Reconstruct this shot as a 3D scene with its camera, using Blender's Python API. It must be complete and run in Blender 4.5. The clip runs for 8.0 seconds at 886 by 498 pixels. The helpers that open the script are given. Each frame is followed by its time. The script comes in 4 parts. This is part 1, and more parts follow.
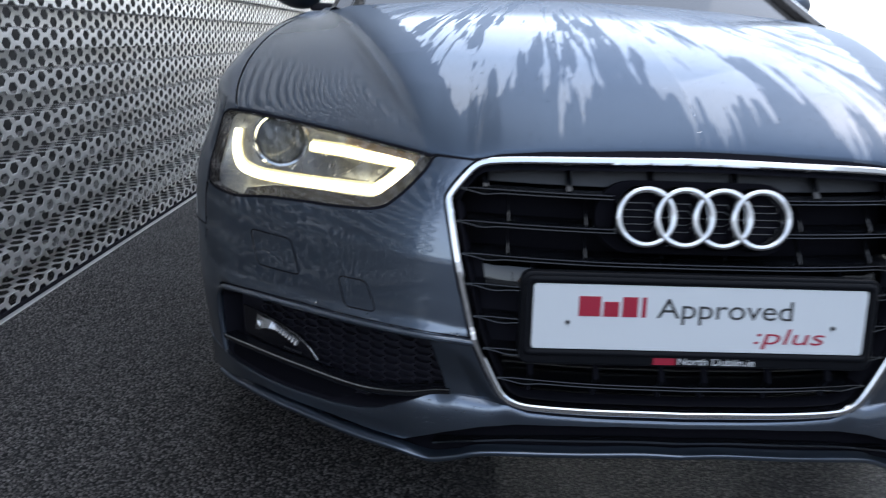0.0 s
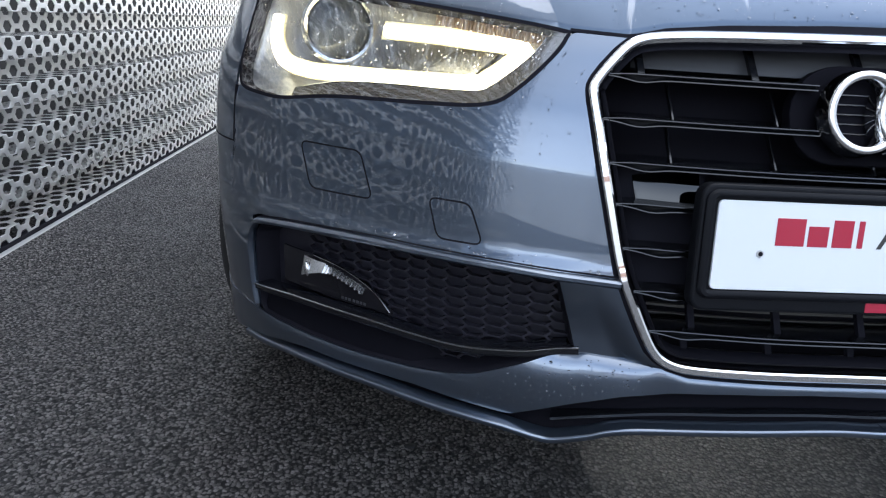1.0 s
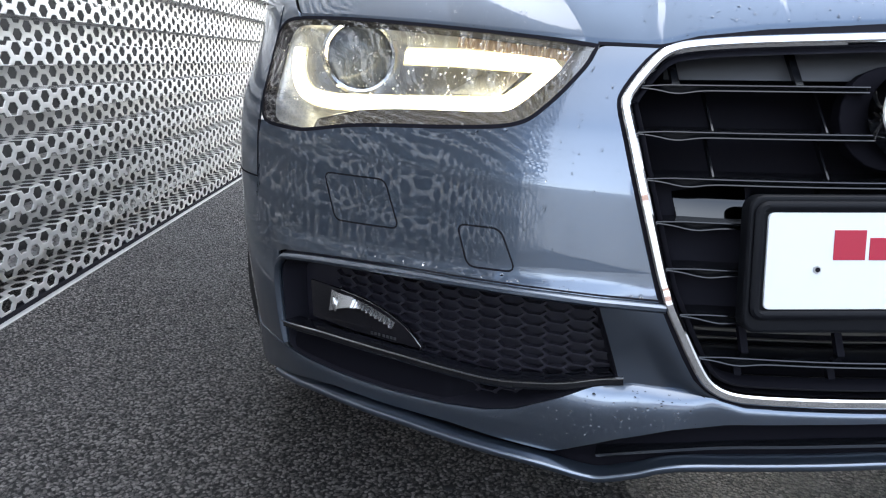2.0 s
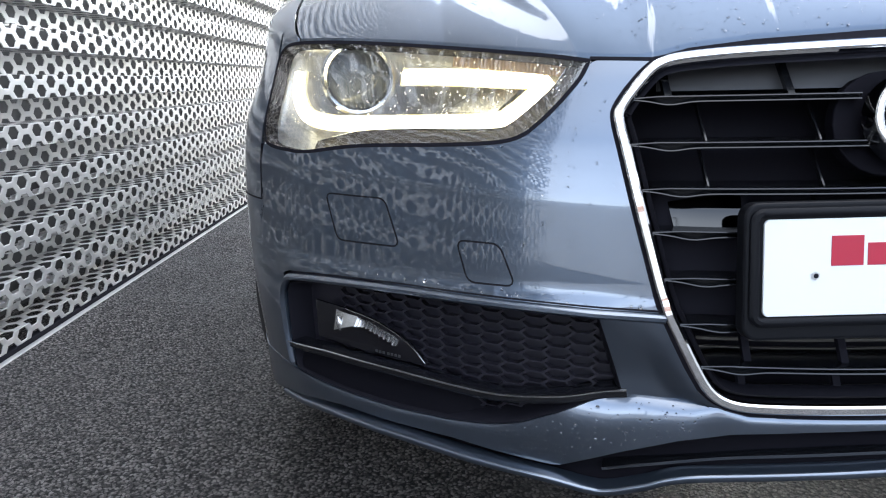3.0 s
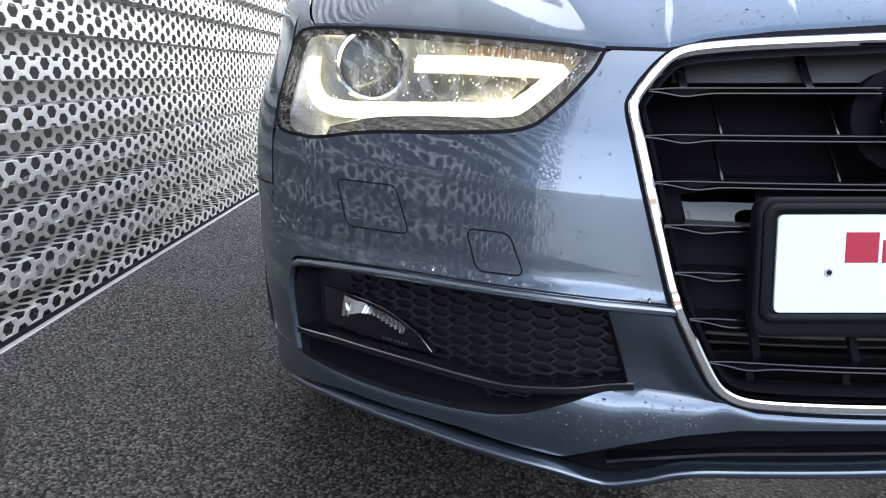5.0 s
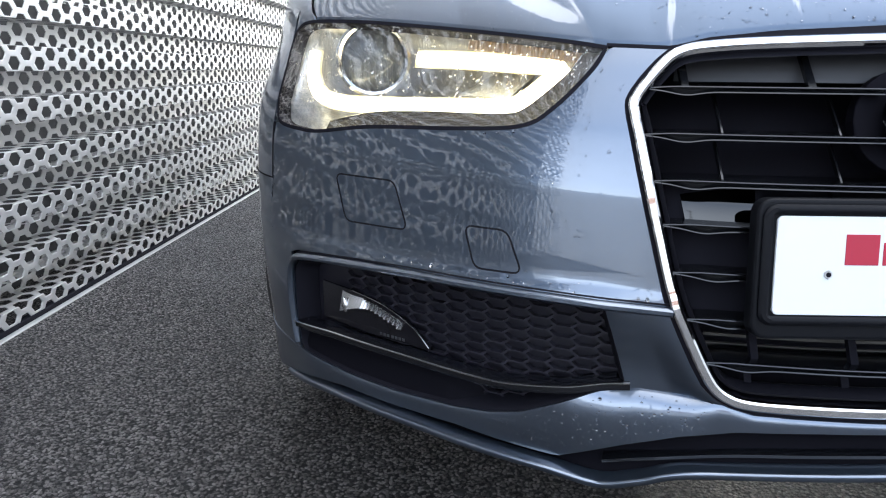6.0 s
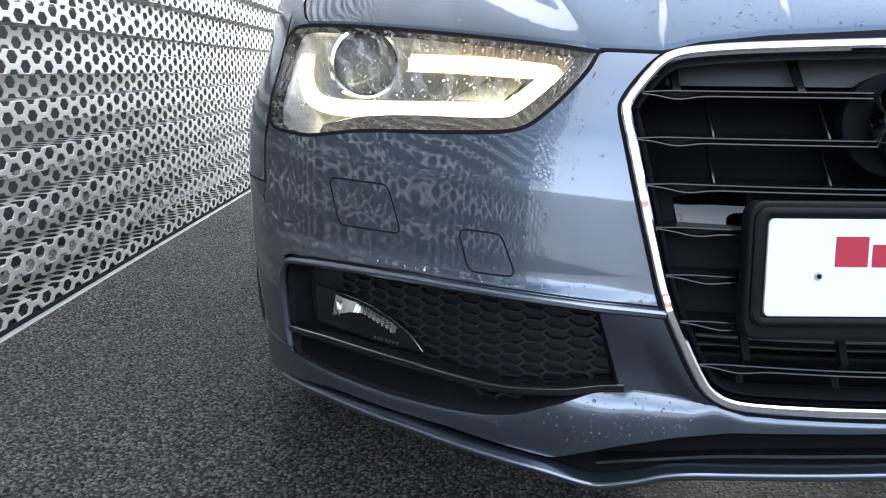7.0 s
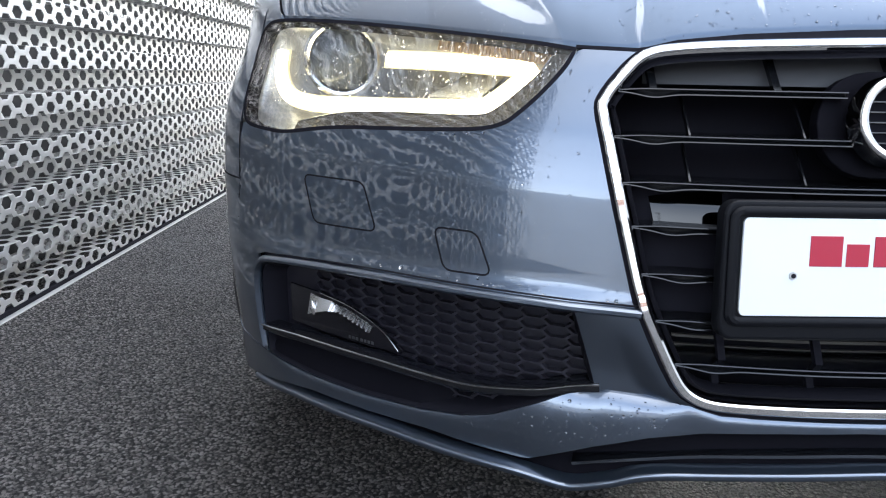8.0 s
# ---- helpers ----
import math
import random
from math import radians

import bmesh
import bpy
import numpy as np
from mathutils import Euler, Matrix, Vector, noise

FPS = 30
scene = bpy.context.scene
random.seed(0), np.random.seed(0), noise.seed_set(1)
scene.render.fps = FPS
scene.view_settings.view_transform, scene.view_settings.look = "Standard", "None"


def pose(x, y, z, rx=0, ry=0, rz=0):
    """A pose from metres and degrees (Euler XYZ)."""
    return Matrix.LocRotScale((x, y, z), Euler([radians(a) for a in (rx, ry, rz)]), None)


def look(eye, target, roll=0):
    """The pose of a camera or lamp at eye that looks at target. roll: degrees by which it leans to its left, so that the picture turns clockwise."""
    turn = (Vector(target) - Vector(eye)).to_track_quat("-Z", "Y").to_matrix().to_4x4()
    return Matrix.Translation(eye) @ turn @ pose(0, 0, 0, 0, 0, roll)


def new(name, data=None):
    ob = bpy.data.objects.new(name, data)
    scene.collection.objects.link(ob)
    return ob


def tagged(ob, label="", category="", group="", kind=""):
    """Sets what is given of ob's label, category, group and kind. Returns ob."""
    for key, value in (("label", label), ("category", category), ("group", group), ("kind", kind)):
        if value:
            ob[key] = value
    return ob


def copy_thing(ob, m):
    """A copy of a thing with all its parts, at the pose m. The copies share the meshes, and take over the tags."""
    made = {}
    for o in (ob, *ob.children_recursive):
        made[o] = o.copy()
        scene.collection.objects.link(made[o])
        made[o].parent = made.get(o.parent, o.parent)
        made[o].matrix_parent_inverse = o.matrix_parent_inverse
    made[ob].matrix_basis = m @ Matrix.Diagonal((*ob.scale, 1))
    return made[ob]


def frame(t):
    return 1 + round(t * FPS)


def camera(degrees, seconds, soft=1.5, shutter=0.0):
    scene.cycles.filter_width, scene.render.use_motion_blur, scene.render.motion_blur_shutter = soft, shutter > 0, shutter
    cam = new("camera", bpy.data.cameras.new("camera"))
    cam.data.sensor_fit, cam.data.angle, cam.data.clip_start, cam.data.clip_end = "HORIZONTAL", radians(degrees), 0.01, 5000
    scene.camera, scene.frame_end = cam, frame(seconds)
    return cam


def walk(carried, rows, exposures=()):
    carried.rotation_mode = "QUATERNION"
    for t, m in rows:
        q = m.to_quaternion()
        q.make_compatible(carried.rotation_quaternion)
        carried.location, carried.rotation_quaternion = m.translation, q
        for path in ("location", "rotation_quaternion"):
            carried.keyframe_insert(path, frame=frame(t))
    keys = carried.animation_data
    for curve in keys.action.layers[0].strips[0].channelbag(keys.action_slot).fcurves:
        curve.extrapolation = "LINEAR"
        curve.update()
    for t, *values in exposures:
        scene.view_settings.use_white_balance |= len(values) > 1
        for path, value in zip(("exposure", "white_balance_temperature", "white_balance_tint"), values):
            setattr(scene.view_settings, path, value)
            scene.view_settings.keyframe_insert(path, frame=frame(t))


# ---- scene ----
cam = camera(65.9, 8.0, soft=1.1, shutter=0.4)
PATH = [
    (0, (-0.423, -0.979, 0.926), (-0.374, 0.931, 0.332), 2.0),
    (0.5, (-0.573, -0.813, 0.862), (-0.544, 1.071, 0.193), 2.7),
    (1, (-0.622, -0.723, 0.743), (-0.464, 1.169, 0.113), 3.5),
    (1.5, (-0.615, -0.707, 0.722), (-0.565, 1.218, 0.18), 2.0),
    (1.7, (-0.614, -0.684, 0.724), (-0.563, 1.239, 0.178), 1.2),
    (2.8, (-0.611, -0.705, 0.719), (-0.586, 1.237, 0.242), -1.0),
    (3, (-0.596, -0.696, 0.723), (-0.582, 1.245, 0.241), -1.4),
    (3.5, (-0.59, -0.694, 0.723), (-0.59, 1.246, 0.238), -1.1),
    (4, (-0.594, -0.694, 0.72), (-0.607, 1.244, 0.226), -1.2),
    (4.5, (-0.599, -0.696, 0.717), (-0.609, 1.241, 0.221), -0.8),
    (6, (-0.586, -0.691, 0.716), (-0.617, 1.242, 0.203), 0.5),
    (6.5, (-0.592, -0.696, 0.718), (-0.625, 1.239, 0.214), 0.2),
    (7, (-0.594, -0.693, 0.718), (-0.589, 1.242, 0.212), 0.5),
    (7.5, (-0.587, -0.687, 0.718), (-0.549, 1.246, 0.208), 0.6),
    (8, (-0.582, -0.684, 0.712), (-0.533, 1.252, 0.21), 1.1),
]
walk(cam, [(t, look(eye, aim, lean)) for t, eye, aim, lean in PATH], ((0.0, 0.78, 6150, 10), (0.5, 1.17, 6200, 10), (1.5, 1.86, 6450, 10), (3.0, 1.95, 6550, 10), (8.0, 1.95, 6550, 10)))

# ---- light and sky ----
world = bpy.data.worlds.new("world")
scene.world = world
world.use_nodes = True
wn = world.node_tree.nodes
sky = wn.new("ShaderNodeTexSky")
sky.sky_type = "NISHITA"
sky.sun_disc = False
sky.sun_elevation, sky.sun_rotation = radians(35), radians(65)
sky.air_density, sky.dust_density, sky.ozone_density = 1.0, 1.0, 1.0
wn["Background"].inputs["Strength"].default_value = 0.11
# a hazy veil over the whole sky, thick at the horizon, thinner overhead
wl = world.node_tree.links
way, up = wn.new("ShaderNodeTexCoord"), wn.new("ShaderNodeSeparateXYZ")
veil, both = wn.new("ShaderNodeValToRGB"), wn.new("ShaderNodeMix")
for el, (p, c) in zip([veil.color_ramp.elements[0], veil.color_ramp.elements[1], veil.color_ramp.elements.new(0.35), veil.color_ramp.elements.new(0.7)], ((0.0, (0.86, 0.88, 0.91, 1)), (1.0, (0.05, 0.085, 0.16, 1)), (0.30, (0.84, 0.88, 0.94, 1)), (0.58, (0.42, 0.48, 0.58, 1)))):
    el.position, el.color = p, c
both.data_type, both.blend_type = "RGBA", "ADD"
both.inputs["Factor"].default_value = 1.0
bright = wn.new("ShaderNodeMix")
bright.data_type, bright.blend_type = "RGBA", "MULTIPLY"
bright.inputs["Factor"].default_value, bright.inputs["B"].default_value = 1.0, (10.8, 10.8, 10.8, 1)
wl.new(way.outputs["Generated"], up.inputs[0])
wl.new(up.outputs["Z"], veil.inputs["Fac"])
# veil made brighter towards -x +y and dimmer on the right, apart from the sun
leftward, glow = wn.new("ShaderNodeVectorMath"), wn.new("ShaderNodeMath")
leftward.operation, glow.operation = "DOT_PRODUCT", "MULTIPLY_ADD"
leftward.inputs[1].default_value = (-0.45, 0.85, 0.0)
glow.inputs[1].default_value, glow.inputs[2].default_value = 0.32, 1.0
toward = wn.new("ShaderNodeVectorMath")
toward.operation = "SCALE"
wl.new(way.outputs["Generated"], leftward.inputs[0])
wl.new(leftward.outputs["Value"], glow.inputs[0])
wl.new(veil.outputs["Color"], toward.inputs[0])
wl.new(glow.outputs[0], toward.inputs["Scale"])
wl.new(toward.outputs[0], bright.inputs["A"])
wl.new(sky.outputs[0], both.inputs["A"])
wl.new(bright.outputs["Result"], both.inputs["B"])
wl.new(both.outputs["Result"], wn["Background"].inputs["Color"])
sun = new("sun", bpy.data.lights.new("sun", "SUN"))
sun.data.energy, sun.data.angle, sun.data.color = 0.22, radians(60), (1.0, 0.97, 0.93)
sun.matrix_world = look((7.42, 3.46, 5.74), (0, 0, 0))


# ---- materials ----
def material(name, color, rough=0.5, metal=0.0, coat=0.0, coat_rough=0.03, spec=0.5):
    m = bpy.data.materials.new(name)
    m.use_nodes = True
    b = m.node_tree.nodes["Principled BSDF"]
    b.inputs["Base Color"].default_value = (*color, 1)
    b.inputs["Roughness"].default_value = rough
    b.inputs["Metallic"].default_value = metal
    b.inputs["Coat Weight"].default_value = coat
    b.inputs["Coat Roughness"].default_value = coat_rough
    b.inputs["Coat IOR"].default_value = 1.84
    b.inputs["Specular IOR Level"].default_value = spec
    return m


def node(m, kind, **values):
    n = m.node_tree.nodes.new(kind)
    for key, value in values.items():
        if key in n.inputs:
            n.inputs[key].default_value = value
    return n


def wire(m, a, b):
    m.node_tree.links.new(a, b)


def bsdf(m):
    return m.node_tree.nodes["Principled BSDF"]


def coords(m, scale=(1, 1, 1)):
    c, p = node(m, "ShaderNodeTexCoord"), node(m, "ShaderNodeMapping")
    p.inputs["Scale"].default_value = scale
    wire(m, c.outputs["Object"], p.inputs["Vector"])
    return p.outputs["Vector"]


def noise_tex(m, vec, scale, detail=4.0, rough=0.55):
    n = node(m, "ShaderNodeTexNoise", Scale=scale, Detail=detail, Roughness=rough)
    wire(m, vec, n.inputs["Vector"])
    return n.outputs["Fac"]


def ramp(m, fac, stops):
    r = node(m, "ShaderNodeValToRGB")
    e = r.color_ramp.elements
    while len(e) < len(stops):
        e.new(0.5)
    for el, (p, c) in zip(e, stops):
        el.position, el.color = p, (*c, 1) if len(c) == 3 else c
    wire(m, fac, r.inputs["Fac"])
    return r.outputs["Color"]


def bump(m, height, strength=0.3, distance=0.01, coat=False):
    b = node(m, "ShaderNodeBump", Strength=strength, Distance=distance)
    wire(m, height, b.inputs["Height"])
    wire(m, b.outputs["Normal"], bsdf(m).inputs["Normal"])
    if coat:
        wire(m, b.outputs["Normal"], bsdf(m).inputs["Coat Normal"])


def grey(v):
    return (v, v, v)


PAINT = material("grey_metallic_paint", (0.081, 0.108, 0.151), 0.28, 0.9, 1.0, 0.002)
bsdf(PAINT).inputs["Specular Tint"].default_value = (0.70, 0.73, 0.77, 1)
BLACK = material("black_plastic", (0.0175, 0.0168, 0.0235), 0.40, spec=0.25)
GLOSS = material("gloss_black", (0.007, 0.0075, 0.010), 0.10)
SMOKE = material("smoked_lens", (0.0090, 0.0086, 0.0110), 0.15, spec=0.25)
CHROME = material("satin_chrome", grey(0.78), 0.07, 1.0)
RINGS = material("bright_chrome", grey(0.72), 0.07, 1.0)
RUBBER = material("tyre_rubber", grey(0.015), 0.75)
ALLOY = material("alloy", grey(0.5), 0.3, 1.0)
# blacker than plastic: carries the shade of deep places in its colour
VOID = material("shade_black", (0.0055, 0.0053, 0.0078), 0.7, spec=0.04)
# black of the joints; also paints shade onto recess rim and grille back
GAP = material("gap_black", (0.0100, 0.0098, 0.0140), 0.8, spec=0.08)
PLATE = material("plate_white", (0.66, 0.685, 0.70), 0.35)
RED = material("red_ink", (0.36, 0.010, 0.035), 0.4)
INK = material("dark_ink", grey(0.03), 0.4)
WHITE_INK = material("white_ink", grey(0.8), 0.4)
STEEL = material("galvanised_sheet", grey(0.72), 0.42, 0.58)
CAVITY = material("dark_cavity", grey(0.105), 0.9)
ASPHALT = material("asphalt", grey(0.05), 0.75)
HOUSING = material("lamp_housing", (0.44, 0.45, 0.475), 0.36, 0.7)
BAR = material("dull_metal", (0.06, 0.055, 0.048), 0.5)
SHUTTER = material("grey_plastic", (0.034, 0.035, 0.039), 0.5)
FIN = material("fin_black", (0.0055, 0.006, 0.0075), 0.18, spec=0.6)
HOLDER = material("satin_black", (0.0050, 0.0055, 0.0074), 0.45, spec=0.11)
EDGING = material("dark_bright_trim", grey(0.60), 0.15, 1.0)
BEZEL = material("bezel_black", (0.075, 0.062, 0.048), 0.25)
SENSOR = material("dark_chrome", grey(0.05), 0.06, 1.0)
WATER = material("water_drops", (1, 1, 1), 0.0)
bsdf(WATER).inputs["Transmission Weight"].default_value, bsdf(WATER).inputs["IOR"].default_value = 1.0, 1.33
FOG = material("fog_reflector", grey(0.62), 0.22, 1.0)
REFLECTOR = material("lamp_reflector", grey(0.88), 0.12, 1.0)
AMBER = material("amber_reflector", (0.62, 0.43, 0.26), 0.3)
TINT = material("tinted_glass", grey(0.01), 0.05)
PROJECTOR = material("projector_glass", (0.14, 0.15, 0.165), 0.04)
DRL = material("daytime_light", (1.0, 0.95, 0.8), 0.4)
bsdf(DRL).inputs["Emission Color"].default_value = (1.0, 0.89, 0.56, 1)
bsdf(DRL).inputs["Emission Strength"].default_value = 3.4
# faint emission that imitates the halo round the daytime lights
HALO = material("light_halo", (0.8, 0.7, 0.4), 0.4)
bsdf(HALO).inputs["Emission Color"].default_value = (1.0, 0.86, 0.50, 1)
bsdf(HALO).inputs["Emission Strength"].default_value = 0.22
CLEAR = bpy.data.materials.new("clear_lens")
CLEAR.use_nodes = True
cn = CLEAR.node_tree.nodes
cn.remove(cn["Principled BSDF"])
mix, thru, gloss, fres = node(CLEAR, "ShaderNodeMixShader"), node(CLEAR, "ShaderNodeBsdfTransparent"), node(CLEAR, "ShaderNodeBsdfGlossy", Roughness=0.02), node(CLEAR, "ShaderNodeLayerWeight", Blend=0.5)
thru.inputs["Color"].default_value = (0.93, 0.94, 0.95, 1)
power, scale_up = node(CLEAR, "ShaderNodeMath"), node(CLEAR, "ShaderNodeMath")
power.operation, scale_up.operation = "POWER", "MULTIPLY_ADD"
power.inputs[1].default_value, scale_up.inputs[1].default_value, scale_up.inputs[2].default_value = 5.0, 0.80, 0.085
wire(CLEAR, fres.outputs["Facing"], power.inputs[0])
wire(CLEAR, power.outputs[0], scale_up.inputs[0])
wire(CLEAR, scale_up.outputs[0], mix.inputs[0])
wire(CLEAR, thru.outputs[0], mix.inputs[1])
wire(CLEAR, gloss.outputs[0], mix.inputs[2])
wire(CLEAR, mix.outputs[0], cn["Material Output"].inputs["Surface"])

# asphalt: stones of about a centimetre, damp patches
v = coords(ASPHALT)
stones = node(ASPHALT, "ShaderNodeTexVoronoi", Scale=136.0, Randomness=1.0)
stones.voronoi_dimensions = "2D"
wire(ASPHALT, v, stones.inputs["Vector"])
fine, wide = noise_tex(ASPHALT, v, 600, 3), noise_tex(ASPHALT, v, 1.3, 5)
each = node(ASPHALT, "ShaderNodeSeparateColor")
wire(ASPHALT, stones.outputs["Color"], each.inputs[0])
speck = ramp(ASPHALT, each.outputs[0], [(0.0, grey(0.020)), (0.35, grey(0.038)), (0.7, grey(0.062)), (1.0, grey(0.09))])
tone = ramp(ASPHALT, wide, [(0.3, (2.45, 2.26, 2.13)), (0.7, (3.50, 3.22, 3.03))])
# shade in the hollows between the stones, painted into the colour
pit_shade = ramp(ASPHALT, stones.outputs["Distance"], [(0.42, grey(1.15)), (0.56, grey(0.07))])
shaded_specks = node(ASPHALT, "ShaderNodeMix")
shaded_specks.data_type, shaded_specks.blend_type = "RGBA", "MULTIPLY"
shaded_specks.inputs["Factor"].default_value = 1.0
wire(ASPHALT, speck, shaded_specks.inputs["A"])
wire(ASPHALT, pit_shade, shaded_specks.inputs["B"])
mul = node(ASPHALT, "ShaderNodeMix")
mul.data_type, mul.blend_type = "RGBA", "MULTIPLY"
mul.inputs["Factor"].default_value = 1.0
# noise-shaped dark spots, painted as the shade of an open grain
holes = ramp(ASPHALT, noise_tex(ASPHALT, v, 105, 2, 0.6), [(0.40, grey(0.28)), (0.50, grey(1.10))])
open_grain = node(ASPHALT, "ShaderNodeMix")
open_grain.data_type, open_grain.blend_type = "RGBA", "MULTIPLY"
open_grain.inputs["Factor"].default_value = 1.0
wire(ASPHALT, shaded_specks.outputs["Result"], open_grain.inputs["A"])
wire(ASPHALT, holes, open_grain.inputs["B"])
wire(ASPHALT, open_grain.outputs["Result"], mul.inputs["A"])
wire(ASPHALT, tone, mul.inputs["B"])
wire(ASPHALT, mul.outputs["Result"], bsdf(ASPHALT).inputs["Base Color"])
height = node(ASPHALT, "ShaderNodeMath")
height.operation = "MULTIPLY_ADD"
height.inputs[1].default_value = -1.1
wire(ASPHALT, stones.outputs["Distance"], height.inputs[0])
wire(ASPHALT, fine, height.inputs[2])
bump(ASPHALT, height.outputs[0], 1.0, 0.016)
wire(ASPHALT, ramp(ASPHALT, wide, [(0.35, grey(0.42)), (0.65, grey(0.75))]), bsdf(ASPHALT).inputs["Roughness"])
# bonnet: rain has run down it in streaks that break the gloss
WET = PAINT.copy()
WET.name = "wet_grey_paint"
bsdf(WET).inputs["Roughness"].default_value = 0.42
place = node(WET, "ShaderNodeSeparateXYZ")
wire(WET, coords(WET), place.inputs[0])


def maths(m, op, a, b=0.0, c=0.0):
    n = node(m, "ShaderNodeMath")
    n.operation = op
    for k, x in enumerate((a, b, c)):
        if isinstance(x, (int, float)):
            n.inputs[k].default_value = x
        else:
            wire(m, x, n.inputs[k])
    return n.outputs[0]


# runs of water fan out from the windscreen towards the nose
fan = maths(WET, "DIVIDE", place.outputs["X"], maths(WET, "SUBTRACT", 2.1, place.outputs["Y"]))
run = node(WET, "ShaderNodeCombineXYZ")
wire(WET, fan, run.inputs[0])
wire(WET, place.outputs["Y"], run.inputs[1])


def stretched(m, vec, scale):
    p = node(m, "ShaderNodeMapping")
    p.inputs["Scale"].default_value = scale
    wire(m, vec, p.inputs["Vector"])
    return p.outputs["Vector"]


broad = noise_tex(WET, stretched(WET, run.outputs[0], (17.0, 1.3, 1.0)), 1.0, 2)
thin = noise_tex(WET, stretched(WET, run.outputs[0], (110.0, 5.0, 1.0)), 1.0, 4)
streak = maths(WET, "MULTIPLY_ADD", thin, 0.62, maths(WET, "MULTIPLY", broad, 0.83))
# the film is closed towards the windscreen and breaks into beads towards the nose
back = node(WET, "ShaderNodeMapRange")
back.inputs["From Min"].default_value, back.inputs["From Max"].default_value = 0.06, 0.22
back.inputs["To Min"].default_value, back.inputs["To Max"].default_value = 0.16, -0.042
wire(WET, place.outputs["Y"], back.inputs["Value"])
# outside the two creases the panel is clean and glossy
flank = maths(WET, "SUBTRACT", maths(WET, "ABSOLUTE", place.outputs["X"]), maths(WET, "MULTIPLY_ADD", place.outputs["Y"], 0.305, 0.398))
clean = node(WET, "ShaderNodeMapRange")
clean.inputs["From Min"].default_value, clean.inputs["From Max"].default_value = -0.012, 0.0
clean.inputs["To Min"].default_value, clean.inputs["To Max"].default_value = 0.0, -1.0
wire(WET, flank, clean.inputs["Value"])
# just inside each crease the gloss is cut, in place of a dark reflection
beaded = node(WET, "ShaderNodeMapRange")
beaded.interpolation_type = "SMOOTHSTEP"
beaded.inputs["From Min"].default_value, beaded.inputs["From Max"].default_value = -0.012, 0.012
beaded.inputs["To Min"].default_value, beaded.inputs["To Max"].default_value = 0.0, 0.30
wire(WET, maths(WET, "SUBTRACT", maths(WET, "ABSOLUTE", place.outputs["X"]), maths(WET, "MULTIPLY_ADD", place.outputs["Y"], 0.245, 0.338)), beaded.inputs["Value"])
# a line along the crease is forced glossy to draw its highlight
crease_shine = maths(WET, "MULTIPLY", maths(WET, "MAXIMUM", maths(WET, "SUBTRACT", 1.0, maths(WET, "DIVIDE", maths(WET, "ABSOLUTE", maths(WET, "ADD", flank, 0.004)), 0.009)), 0.0), -3.0)
rearward = node(WET, "ShaderNodeMapRange")
rearward.inputs["From Min"].default_value, rearward.inputs["From Max"].default_value = 0.30, 0.50
wire(WET, place.outputs["Y"], rearward.inputs["Value"])
level = maths(WET, "ADD", maths(WET, "ADD", maths(WET, "ADD", streak, back.outputs[0]), maths(WET, "ADD", beaded.outputs[0], crease_shine)), maths(WET, "MULTIPLY", clean.outputs[0], maths(WET, "MULTIPLY_ADD", rearward.outputs[0], 0.4, 0.6)))
dulled = node(WET, "ShaderNodeMapRange")
dulled.inputs["From Min"].default_value, dulled.inputs["From Max"].default_value = 0.16, 0.55
dulled.inputs["To Min"].default_value, dulled.inputs["To Max"].default_value = 0.0, 0.11
wire(WET, place.outputs["Y"], dulled.inputs["Value"])
wire(WET, maths(WET, "ADD", ramp(WET, level, [(0.715, grey(0.004)), (0.735, grey(0.20))]), dulled.outputs[0]), bsdf(WET).inputs["Coat Roughness"])
wire(WET, ramp(WET, level, [(0.715, grey(1.0)), (0.735, grey(0.12))]), bsdf(WET).inputs["Coat Weight"])
# sheet metal: light soiling
v = coords(STEEL)
wire(STEEL, ramp(STEEL, noise_tex(STEEL, v, 2.2, 6), [(0.3, (0.50, 0.493, 0.476)), (0.7, (0.64, 0.63, 0.61))]), bsdf(STEEL).inputs["Base Color"])
wire(STEEL, ramp(STEEL, noise_tex(STEEL, v, 30, 4), [(0.3, grey(0.32)), (0.7, grey(0.5))]), bsdf(STEEL).inputs["Roughness"])

rounded = node(STEEL, "ShaderNodeBevel", Radius=0.004)
rounded.samples = 4
wire(STEEL, rounded.outputs["Normal"], bsdf(STEEL).inputs["Normal"])


# ---- mesh tools ----
def link(name, mesh, mat, parent=None, label="", smooth=True):
    mesh.materials.append(mat)
    if smooth:
        mesh.shade_smooth()
    ob = new(name, mesh)
    ob.parent = parent
    return tagged(ob, label)


def from_bm(bm, name):
    me = bpy.data.meshes.new(name)
    bmesh.ops.recalc_face_normals(bm, faces=bm.faces)
    bm.to_mesh(me)
    bm.free()
    return me


def part(name, bm, mat, parent=None, label="", smooth=False):
    return link(name, from_bm(bm, name), mat, parent, label, smooth)


def empty(name, at=(0, 0, 0)):
    ob = new(name)
    ob.location = at
    ob.empty_display_size = 0.1
    return ob


